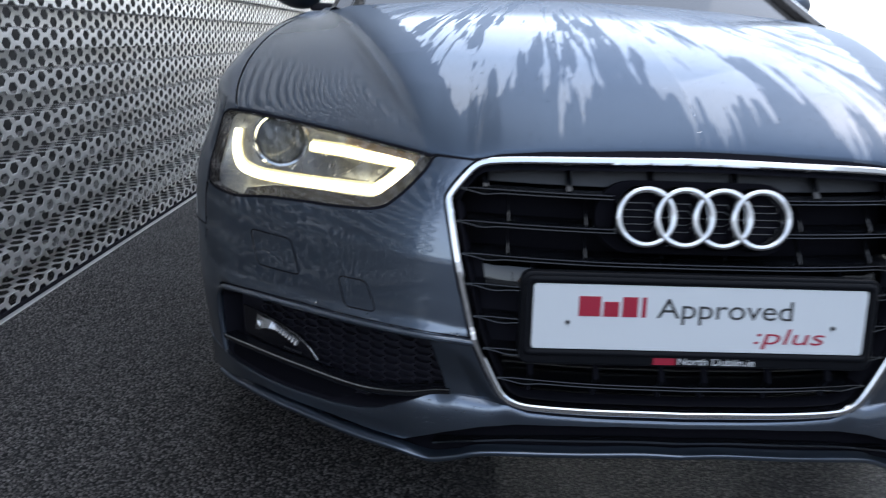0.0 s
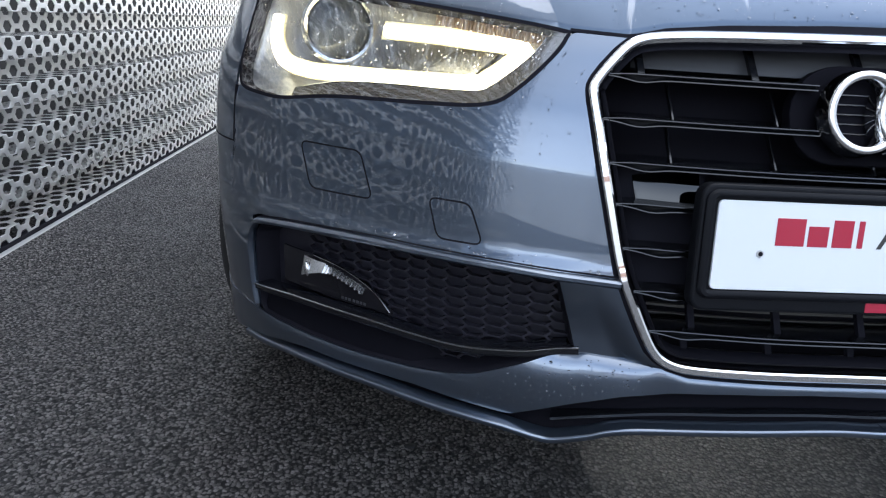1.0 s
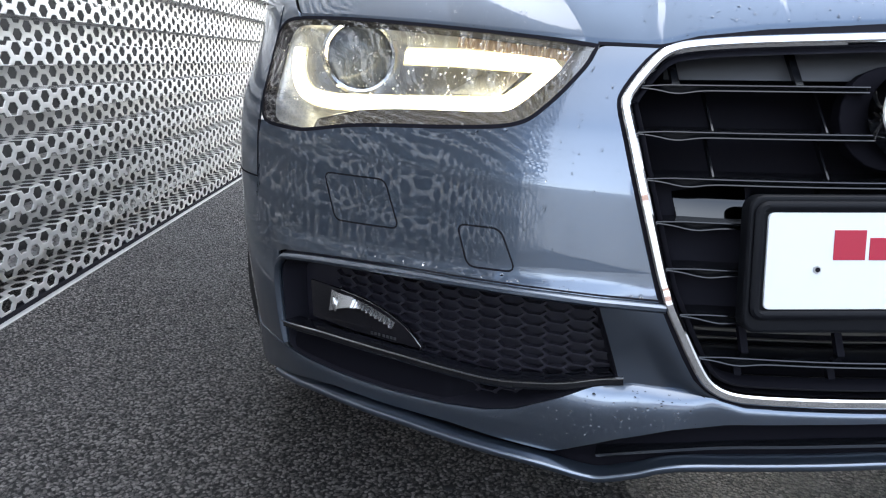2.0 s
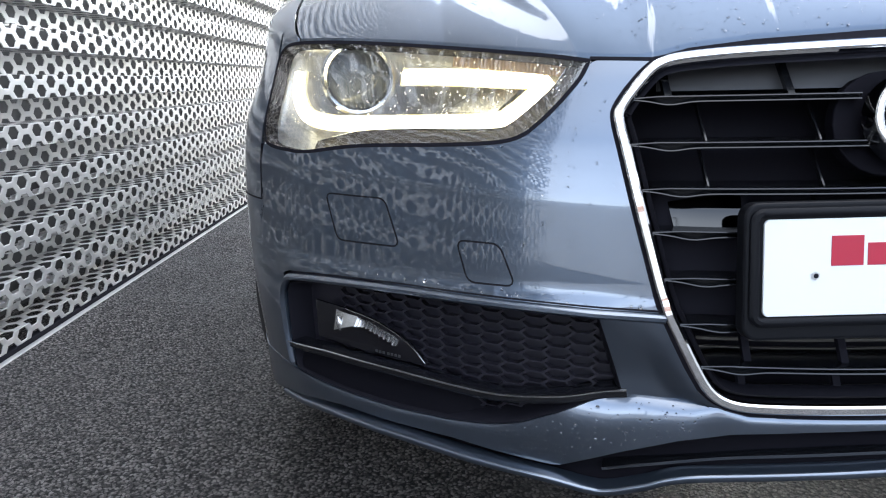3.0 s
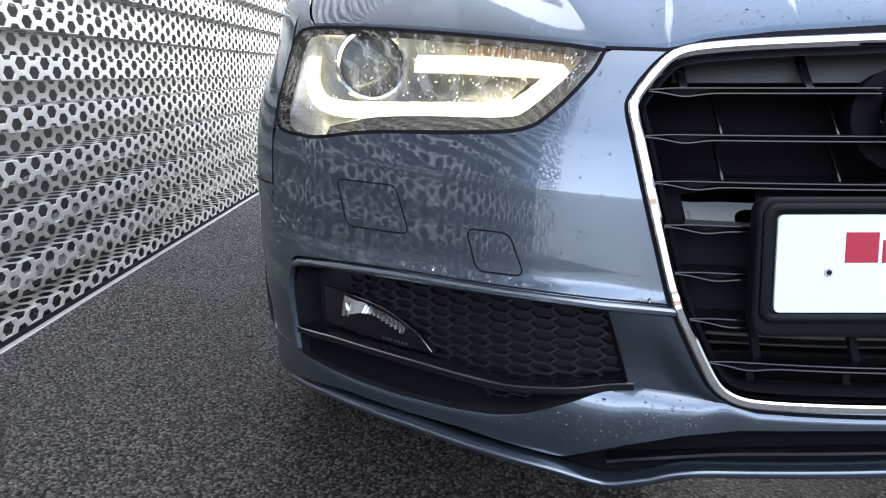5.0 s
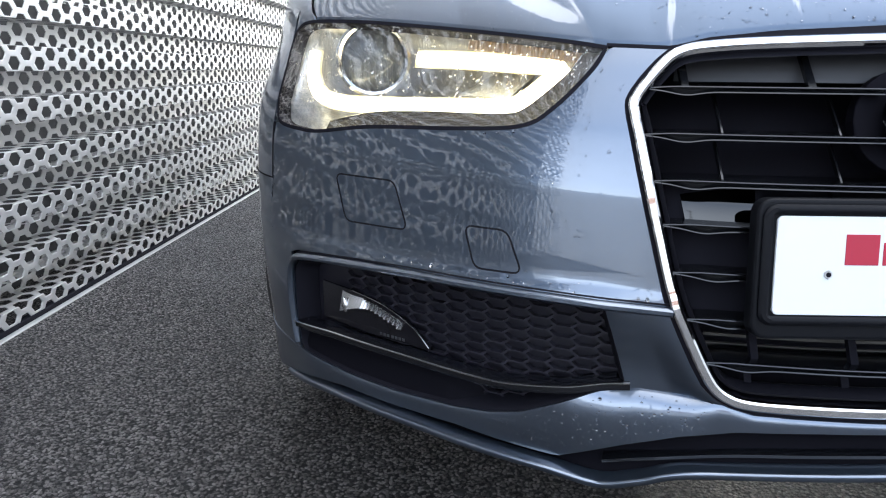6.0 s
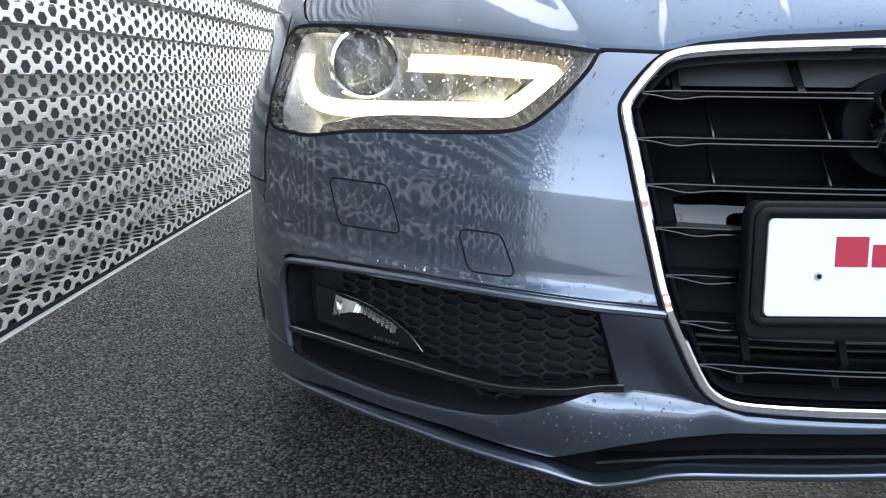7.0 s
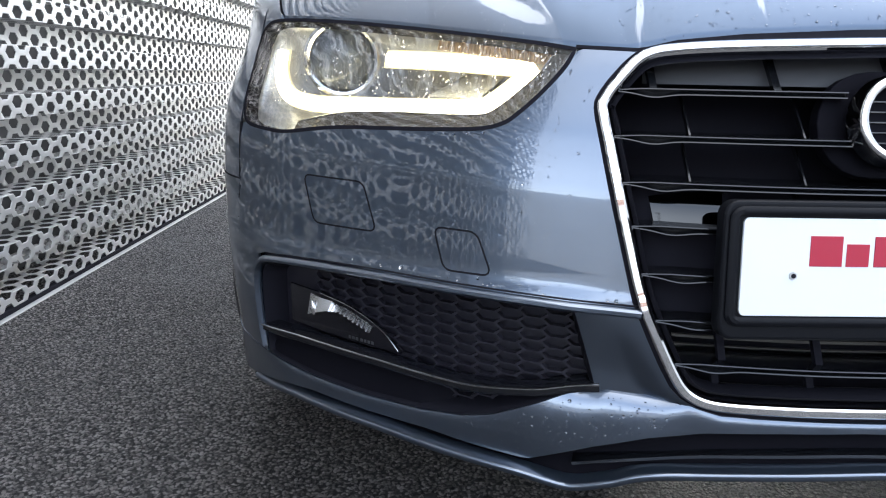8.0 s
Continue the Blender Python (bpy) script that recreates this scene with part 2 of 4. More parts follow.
def shell(name, f, nu, nv, mat, parent, label="", th=0.004, flip=False):
    """A curved panel with thickness: f(s, t, depth) gives a place for s, t in 0..1."""
    vs, fs = [], []
    for d in (0.0, th):
        for i in range(nu + 1):
            for j in range(nv + 1):
                vs.append(f(i / nu, j / nv, d))
    n, w = (nu + 1) * (nv + 1), nv + 1
    for i in range(nu):
        for j in range(nv):
            a = i * w + j
            fs.append((a, a + w, a + w + 1, a + 1))
            fs.append((n + a, n + a + 1, n + a + w + 1, n + a + w))
    for i in range(nu):
        for j in (0, nv):
            a, b = i * w + j, (i + 1) * w + j
            fs.append((a, b, n + b, n + a) if j else (b, a, n + a, n + b))
    for j in range(nv):
        for i in (0, nu):
            a, b = i * w + j, i * w + j + 1
            fs.append((b, a, n + a, n + b) if i else (a, b, n + b, n + a))
    if flip:
        fs = [q[::-1] for q in fs]
    me = bpy.data.meshes.new(name)
    me.from_pydata(vs, [], fs)
    me.update()
    ob = link(name, me, mat, parent, label)
    sharp_edges(me, 50)
    return ob


def sharp_edges(me, degrees):
    bm = bmesh.new()
    bm.from_mesh(me)
    for e in bm.edges:
        e.smooth = len(e.link_faces) == 2 and e.calc_face_angle(0) < radians(degrees)
    bm.to_mesh(me)
    bm.free()


def sweep(name, path, profile, mat, parent, label="", closed=False, up=None, sharp=40):
    """A profile of (across, out) pairs drawn along a path of (place, out direction)."""
    n, k = len(path), len(profile)
    vs, fs = [], []
    for i, (p, out) in enumerate(path):
        a, b = path[(i - 1) % n if closed else max(i - 1, 0)][0], path[(i + 1) % n if closed else min(i + 1, n - 1)][0]
        t = (Vector(b) - Vector(a)).normalized()
        o = (Vector(out) - Vector(out).dot(t) * t).normalized()
        x = t.cross(o)
        vs += [Vector(p) + x * u + o * v for u, v in profile]
    for i in range(n if closed else n - 1):
        for j in range(k):
            a, b = i * k + j, ((i + 1) % n) * k + j
            fs.append((a, i * k + (j + 1) % k, ((i + 1) % n) * k + (j + 1) % k, b))
    if not closed:
        fs.append(tuple(range(k))[::-1])
        fs.append(tuple((n - 1) * k + j for j in range(k)))
    me = bpy.data.meshes.new(name)
    me.from_pydata([tuple(v) for v in vs], [], fs)
    me.update()
    bm = bmesh.new()
    bm.from_mesh(me)
    bmesh.ops.recalc_face_normals(bm, faces=bm.faces)
    bm.to_mesh(me)
    bm.free()
    ob = link(name, me, mat, parent, label)
    sharp_edges(me, sharp)
    return ob


def box(x0, x1, y0, y1, z0, z1, bevel=0.0, seg=2, bm=None):
    bm = bm or bmesh.new()
    made = bmesh.ops.create_cube(bm, size=1, matrix=Matrix.LocRotScale(((x0 + x1) / 2, (y0 + y1) / 2, (z0 + z1) / 2), None, (x1 - x0, y1 - y0, z1 - z0)))["verts"]
    if bevel:
        edges = list({e for v in made for e in v.link_edges})
        bmesh.ops.bevel(bm, geom=edges, offset=bevel, segments=seg, affect="EDGES", profile=0.5)
    return bm


def oval(r, k=12, squash=1.0):
    return [(r * math.cos(a) * squash, r * math.sin(a)) for a in (2 * math.pi * i / k for i in range(k))]


def spline(pts, k):
    n = len(pts) - 1
    i = min(max(int(k), 0), n - 1)
    f = k - i

    def g(j):
        if j < 0:
            return [2 * a - b for a, b in zip(pts[0], pts[1])]
        if j > n:
            return [2 * a - b for a, b in zip(pts[n], pts[n - 1])]
        return pts[j]
    p0, p1, p2, p3 = g(i - 1), g(i), g(i + 1), g(i + 2)
    return [0.5 * (2 * b + (c - a) * f + (2 * a - 5 * b + 4 * c - d) * f * f + (3 * b - a - 3 * c + d) * f ** 3) for a, b, c, d in zip(p0, p1, p2, p3)]


def lerp_table(tab, x):
    if x <= tab[0][0]:
        return tab[0][1]
    for (a, p), (b, q) in zip(tab, tab[1:]):
        if x <= b:
            return p + (q - p) * (x - a) / (b - a)
    return tab[-1][1]


def dense(pts, per=6):
    n = len(pts) - 1
    return [spline(pts, i / per) for i in range(n * per + 1)]


# ---- the car's front skin: u runs along the bumper from the middle, z is the height ----
PLAN = [(0.0, -0.012), (0.18, -0.004), (0.348, 0.026), (0.51, 0.087), (0.65, 0.168), (0.75, 0.240), (0.832, 0.313), (0.893, 0.405), (0.924, 0.52), (0.934, 0.70), (0.934, 0.95), (0.930, 1.45)]
TAB = [(0.0, *PLAN[0])]
for q in range(1, 601):
    p = spline(PLAN, q * (len(PLAN) - 1) / 600)
    TAB.append((TAB[-1][0] + math.dist(p, TAB[-1][1:]), *p))
TAB_U = np.array([r[0] for r in TAB])
SETBACK = [(0.12, 0.03), (0.20, 0.012), (0.30, 0.0), (0.455, 0.0), (0.47, 0.0028), (0.48, 0.0046), (0.49, 0.0061), (0.50, 0.0073), (0.52, 0.0098), (0.54, 0.0123), (0.56, 0.0148), (0.578, 0.0170), (0.586, 0.0181), (0.594, 0.0201), (0.602, 0.0222), (0.61, 0.0243), (0.62, 0.0271), (0.63, 0.0301), (0.64, 0.0332), (0.65, 0.0366), (0.67, 0.0447), (0.70, 0.0577), (0.74, 0.0757), (0.80, 0.11), (0.9, 0.2)]
SETBACK_FINE = dense(SETBACK, 8)
SIDE = [(0.0, 1.0), (0.65, 1.0), (0.95, 0.62), (1.15, 0.34), (2.5, 0.30)]


TUCK = dense([(0.15, 0.030), (0.21, 0.017), (0.25, 0.016), (0.30, 0.013), (0.36, 0.007), (0.42, 0.002), (0.46, 0.0), (0.52, 0.0), (0.6, 0.0), (1.0, 0.0)], 6)


# the wing stands out round the wheel arch and its shoulder rounds inwards
SHOULDER = [(0.10, 0.006), (0.30, 0.008), (0.40, 0.009), (0.50, 0.011), (0.55, 0.013), (0.61, 0.012), (0.67, 0.009), (0.72, -0.006), (0.76, -0.018), (1.0, -0.022)]
LEDGE = dense([(0.40, 0.0), (0.43, 0.0), (0.447, 0.0025), (0.455, 0.0045), (0.462, 0.0036), (0.47, 0.0016), (0.48, 0.0004), (0.49, 0.0), (0.9, 0.0)], 6)
FADE = [(0.46, 0.0), (0.53, 1.0), (0.64, 1.0), (0.72, 0.0)]


def smooth_step(x):
    x = min(max(x, 0.0), 1.0)
    return x * x * (3 - 2 * x)


def lift(u, z, off=0.0):
    """The place on the skin; the crease over the bumper's middle climbs towards the sides."""
    a = abs(u)
    climb = 0.046 * (min(a, 1.0) - 0.48) * lerp_table(FADE, z)
    i = int(np.clip(np.searchsorted(TAB_U, a) - 1, 0, 599))
    A, B, C, D = TAB[i], TAB[i + 1], TAB[max(i - 4, 0)], TAB[min(i + 5, 600)]
    f = (a - A[0]) / (B[0] - A[0])
    x, y = A[1] + (B[1] - A[1]) * f, A[2] + (B[2] - A[2]) * f
    tx, ty = D[1] - C[1], D[2] - C[2]
    l = math.hypot(tx, ty)
    tuck = lerp_table(TUCK, z) * min(max((a - 0.80) / 0.2, 0), 1)
    s = lerp_table(SETBACK_FINE, z - climb) * lerp_table(SIDE, a) + tuck - off - smooth_step((a - 0.91) / 0.18) * lerp_table(SHOULDER, z) - smooth_step((a - 0.37) / 0.06) * (1 - smooth_step((a - 0.89) / 0.06)) * lerp_table(LEDGE, z)
    x, y = x - ty / l * s * 0.8, y + tx / l * s
    return (math.copysign(x, u) if u else 0.0, y, z)


def outward(u, z):
    e = 0.004
    a, b = Vector(lift(u + e, z)) - Vector(lift(u - e, z)), Vector(lift(u, z + e)) - Vector(lift(u, z - e))
    n = a.cross(b).normalized()
    return n if n.y < 0.2 and (n.y < 0 or n.x * u > 0) else -n


def skin(name, left, right, low, high, nu, nv, mat, parent, side, label="", th=0.004, bulge=None):
    """A panel of the skin between u = left(t)..right and z = low(u)..high(u)."""
    def f(s, t, d):
        l = left(t) if callable(left) else left
        r = right(t) if callable(right) else right
        u = l + (r - l) * s
        z = low(u) + (high(u) - low(u)) * t
        return lift(side * u, z, (bulge(u, z, s, t) if bulge else 0.0) - d)
    return shell(name, f, nu, nv, mat, parent, label, th, flip=side < 0)


def on_skin(pts, side, off):
    return [(lift(side * u, z, off), outward(side * u, z)) for u, z in pts]


# ---- ground ----
def spread(fine0, fine1, step, reach):
    """Places along one axis: even and close between fine0 and fine1, then ever wider out to reach."""
    mid = [fine0 + step * i for i in range(int((fine1 - fine0) / step) + 1)]
    grow = [step * 1.45 ** i for i in range(1, 40)]
    low, high = [], []
    a, b = mid[0], mid[-1]
    for g in grow:
        a, b = a - g, b + g
        low.append(max(a, -reach))
        high.append(min(b, reach))
        if a < -reach and b > reach:
            break
    return low[::-1] + mid + high


gx, gy = spread(-1.79, -0.25, 0.0065, 160.0), spread(-0.25, 3.3, 0.0075, 160.0)
rng = np.random.default_rng(7)
gz = rng.normal(0.0, 0.0013, (len(gy), len(gx))) - 0.003
gz[:, np.array(gx) < -1.77] = 0.0
gz[(np.array(gy) < -0.24) | (np.array(gy) > 3.28), :] = -0.002
gz[:, np.array(gx) > -0.26] = -0.002
n = len(gx)
me = bpy.data.meshes.new("ground")
me.from_pydata([(x, y, float(gz[j, i])) for j, y in enumerate(gy) for i, x in enumerate(gx)], [], [(j * n + i, j * n + i + 1, (j + 1) * n + i + 1, (j + 1) * n + i) for j in range(len(gy) - 1) for i in range(n - 1)])
me.update()
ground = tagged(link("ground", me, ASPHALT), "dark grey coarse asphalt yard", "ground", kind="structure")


# ---- perforated metal wall ----
PERIOD, OUTER, INNER, FLANGE_X, FLANGE_Z = 0.1402, 0.068, 0.0662, 0.090, 0.003
FLANGE = math.hypot(FLANGE_X, FLANGE_Z)
SHEET = OUTER + INNER + 2 * FLANGE
WALL_X, WALL_Y0, CELL_W, CELLS = -1.822, -1.75, 0.1165, 108
ROW_H = SHEET / 12
WALL_BASE = 0.0


def fold(v):
    """Depth behind the outer face and height for a length v up the unfolded sheet."""
    if v <= OUTER:
        return 0.0, v
    v -= OUTER
    if v <= FLANGE:
        return FLANGE_X * v / FLANGE, OUTER + FLANGE_Z * v / FLANGE
    v -= FLANGE
    if v <= INNER:
        return FLANGE_X, OUTER + FLANGE_Z + v
    v -= INNER
    return FLANGE_X * (1 - v / FLANGE), OUTER + FLANGE_Z + INNER + FLANGE_Z * v / FLANGE


def hex_sheet(cols, rows, w, h, hole, thick, cuts, place):
    """A sheet of staggered six-sided holes, cut at the folds and then bent by place(along, up, depth)."""
    bm = bmesh.new()
    verts = {}

    def vert(a, b):
        key = (round(a, 5), round(b, 5))
        if key not in verts:
            verts[key] = bm.verts.new((a, b, 0))
        return verts[key]
    # cell corners: wide six-sided cells, w = pitch along a row, h = pitch of the rows
    sx = w / 3
    shape = ((-1, 0), (-0.5, -1), (0.5, -1), (1, 0), (0.5, 1), (-0.5, 1))
    for r in range(-1, rows + 2):
        for c in range(cols):
            cx, cy = (c + (r % 2) * 0.5) * w, (r - 0.2) * h
            out = [vert(cx + p * sx, cy + q * h) for p, q in shape]
            inn = [vert(cx + p * sx * hole, cy + q * h * hole) for p, q in shape]
            for k in range(6):
                bm.faces.new((out[k], out[(k + 1) % 6], inn[(k + 1) % 6], inn[k]))
    top = rows * h
    for v in (0.0, *cuts, top):
        bmesh.ops.bisect_plane(bm, geom=bm.verts[:] + bm.edges[:] + bm.faces[:], plane_co=(0, v, 0), plane_no=(0, 1, 0), clear_inner=v == 0.0, clear_outer=v == top)
    bmesh.ops.recalc_face_normals(bm, faces=bm.faces)
    if thick:
        made = bmesh.ops.extrude_face_region(bm, geom=bm.faces[:])
        for v in made["geom"]:
            if isinstance(v, bmesh.types.BMVert):
                v.co.z -= thick
    for v in bm.verts:
        v.co = place(v.co.x, v.co.y, v.co.z)
    return bm


def bend(a, v, d):
    x, z = fold(min(max(v, 0.0), SHEET))
    return (-x + d, a, z)


wall = tagged(empty("wall_left", (WALL_X, WALL_Y0, WALL_BASE)), "tall wall of folded galvanised sheet with six-sided holes", "wall", kind="structure")
wall.rotation_euler.z = radians(-0.6)
strip_mesh = from_bm(hex_sheet(CELLS, 12, CELL_W, ROW_H, 0.68, 0.0025, (OUTER, OUTER + FLANGE, OUTER + FLANGE + INNER), bend), "cladding_sheet")
strip_mesh.materials.append(STEEL)
for k in range(58):
    ob = new("cladding_sheet", strip_mesh)
    ob.parent = wall
    ob.location = (0, 0, -0.004 + k * PERIOD)
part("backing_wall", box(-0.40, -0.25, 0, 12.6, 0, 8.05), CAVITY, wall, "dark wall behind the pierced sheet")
part("base_angle", box(-0.01, 0.020, 0, 12.6, 0.0, 0.004, 0.001, 1), STEEL, wall, "thin metal angle along the ground")
part("base_strip", box(-0.02, 0.0035, 0, 12.6, 0.0045, 0.019, 0.001, 1), GAP, wall, "dark strip along the foot of the sheet")

# ---- the car ----
car = tagged(empty("car", (0, 1.0, 0)), "wet grey-blue metallic saloon car with its daytime lights on", "car")
car_inv = Matrix.Translation((0, -1.0, 0))


def table(*pairs):
    return lambda u: lerp_table(pairs, u)


GRILLE = [(0.0, 0.7605), (0.10, 0.7585), (0.188, 0.7560), (0.275, 0.7530), (0.326, 0.7495), (0.3535, 0.7455), (0.3725, 0.7370), (0.3855, 0.7250), (0.401, 0.7065), (0.4115, 0.6905), (0.4155, 0.6795), (0.413, 0.6655), (0.405, 0.6395), (0.393, 0.597), (0.375, 0.535), (0.356, 0.470), (0.338, 0.4315), (0.3215, 0.3985), (0.306, 0.3720), (0.291, 0.3580), (0.272, 0.3500), (0.247, 0.3470), (0.194, 0.3470), (0.10, 0.3480), (0.0, 0.3480)]
grille_u = table((0.341, 0.262), (0.350, 0.272), (0.358, 0.291), (0.372, 0.306), (0.3985, 0.3215), (0.4315, 0.338), (0.470, 0.356), (0.535, 0.375), (0.597, 0.393), (0.6395, 0.405), (0.6655, 0.413), (0.6795, 0.4155), (0.6905, 0.4115), (0.7065, 0.401), (0.725, 0.3855), (0.737, 0.3725), (0.7455, 0.3535), (0.752, 0.300))
crease = table((0.34, 0.462), (0.46, 0.464), (0.65, 0.463), (0.74, 0.462), (0.84, 0.457), (0.90, 0.450), (0.930, 0.440), (0.952, 0.428), (1.2, 0.428))
lamp_low = table((0.37, 0.738), (0.440, 0.740), (0.459, 0.713), (0.478, 0.691), (0.498, 0.672), (0.517, 0.658), (0.535, 0.650), (0.56, 0.646), (0.616, 0.643), (0.70, 0.639), (0.76, 0.638), (0.806, 0.634), (0.856, 0.627), (0.90, 0.627), (0.964, 0.634), (1.2, 0.634))
panel_high = table((0.37, 0.738), (0.440, 0.740), (0.459, 0.713), (0.478, 0.691), (0.498, 0.672), (0.517, 0.658), (0.535, 0.650), (0.56, 0.646), (0.616, 0.643), (0.70, 0.639), (0.76, 0.638), (0.806, 0.634), (0.856, 0.627), (0.90, 0.627), (0.964, 0.634), (0.979, 0.634), (0.986, 0.548), (1.3, 0.548))
lamp_high = table((0.440, 0.741), (0.513, 0.750), (0.595, 0.758), (0.696, 0.768), (0.831, 0.778), (0.90, 0.7805), (0.935, 0.779), (0.964, 0.772), (0.978, 0.757))
lip_top = table((0.0, 0.3335), (0.10, 0.3335), (0.18, 0.3300), (0.268, 0.3235), (0.327, 0.310), (0.388, 0.288), (0.44, 0.265), (0.464, 0.2545), (0.481, 0.2545), (0.525, 0.2565), (0.604, 0.2615), (0.694, 0.2595), (0.80, 0.2595), (0.87, 0.249), (0.95, 0.232), (1.03, 0.215), (1.2, 0.208))
band_high = table((0.0, 0.3445), (0.25, 0.344), (0.275, 0.350), (0.288, 0.354), (0.374, 0.3555), (0.423, 0.345), (0.47, 0.3235), (0.514, 0.3025), (0.553, 0.2925), (0.61, 0.2855), (0.70, 0.281), (0.79, 0.2815), (0.87, 0.2825), (0.93, 0.284), (1.2, 0.284))
hood_front = table((0.0, 0.771), (0.12, 0.768), (0.25, 0.762), (0.325, 0.755), (0.360, 0.747), (0.385, 0.7435), (0.44, 0.7465), (0.513, 0.755), (0.595, 0.763), (0.696, 0.773), (0.831, 0.783), (0.915, 0.786))
SPLIT = [(0.0, 0.290), (0.10, 0.290), (0.30, 0.273), (0.364, 0.252), (0.40, 0.239), (0.425, 0.237), (0.48, 0.243), (0.57, 0.246), (0.70, 0.250), (0.82, 0.246), (0.92, 0.232), (1.0, 0.222), (1.12, 0.218)]
RECESS = [(0.419, 0.452), (0.527, 0.452), (0.604, 0.451), (0.691, 0.450), (0.793, 0.445), (0.88, 0.435), (0.910, 0.424), (0.919, 0.40), (0.922, 0.33), (0.922, 0.298), (0.905, 0.283), (0.87, 0.2825), (0.79, 0.2815), (0.70, 0.281), (0.61, 0.2855), (0.553, 0.2925), (0.514, 0.3025), (0.47, 0.3235), (0.423, 0.345), (0.385, 0.3545), (0.393, 0.362)]
BLADE = [(0.926, 0.324), (0.86, 0.331), (0.802, 0.335), (0.696, 0.336), (0.606, 0.334), (0.541, 0.334), (0.490, 0.340), (0.43, 0.350), (0.375, 0.358)]


def band(name, outline, rings, mat, parent, side, label="", sink=None):
    """Closed band: for each (inset, off) a copy of the outline; the copies are joined."""
    n = len(outline)
    vs, fs = [], []
    for inset, off in rings:
        for i, (u, z) in enumerate(outline):
            (a, b), (c, d) = outline[i - 1], outline[(i + 1) % n]
            tu, tz = c - a, d - b
            l = math.hypot(tu, tz)
            vs.append(lift(side * (u + tz / l * inset), z - tu / l * inset, off + (sink(u, z) if sink else 0.0)))
    k = len(rings)
    for r in range(k - 1):
        for i in range(n):
            j = (i + 1) % n
            q = (r * n + i, r * n + j, (r + 1) * n + j, (r + 1) * n + i)
            fs.append(q if side > 0 else q[::-1])
    me = bpy.data.meshes.new(name)
    me.from_pydata(vs, [], fs)
    me.update()
    ob = link(name, me, mat, parent, label)
    sharp_edges(me, 60)
    return ob


def flare_at(u, t):
    """How far the lower bumper stands out, from its lip (t = 0) up to the recess: a roll that faces upwards."""
    low = 0.005 - 0.002 * smooth_step((u - 0.84) / 0.16)
    high = 0.001 - 0.014 * smooth_step((u - 0.275) / 0.05) + 0.015 * smooth_step((u - 0.39) / 0.08)
    return low + (high - low) * (0.3 * t + 0.7 * t ** 5)


def dent(z):
    """How far the cheek between the grille and the recess lies back, from the ledge downwards."""
    return -0.014 * smooth_step((0.456 - z) / 0.085)


def cheek_hollow(u, z, s, t):
    """The cheek is hollowed, and flush along the grille."""
    return dent(z) * smooth_step(s / 0.5)


def arch_end(z):
    """How far along the skin the front of the wheel arch lies."""
    y = 0.88 - math.sqrt(max(0.352 ** 2 - (z - 0.32) ** 2, 0.0))
    return float(np.interp(y, [r[2] for r in TAB], TAB_U))


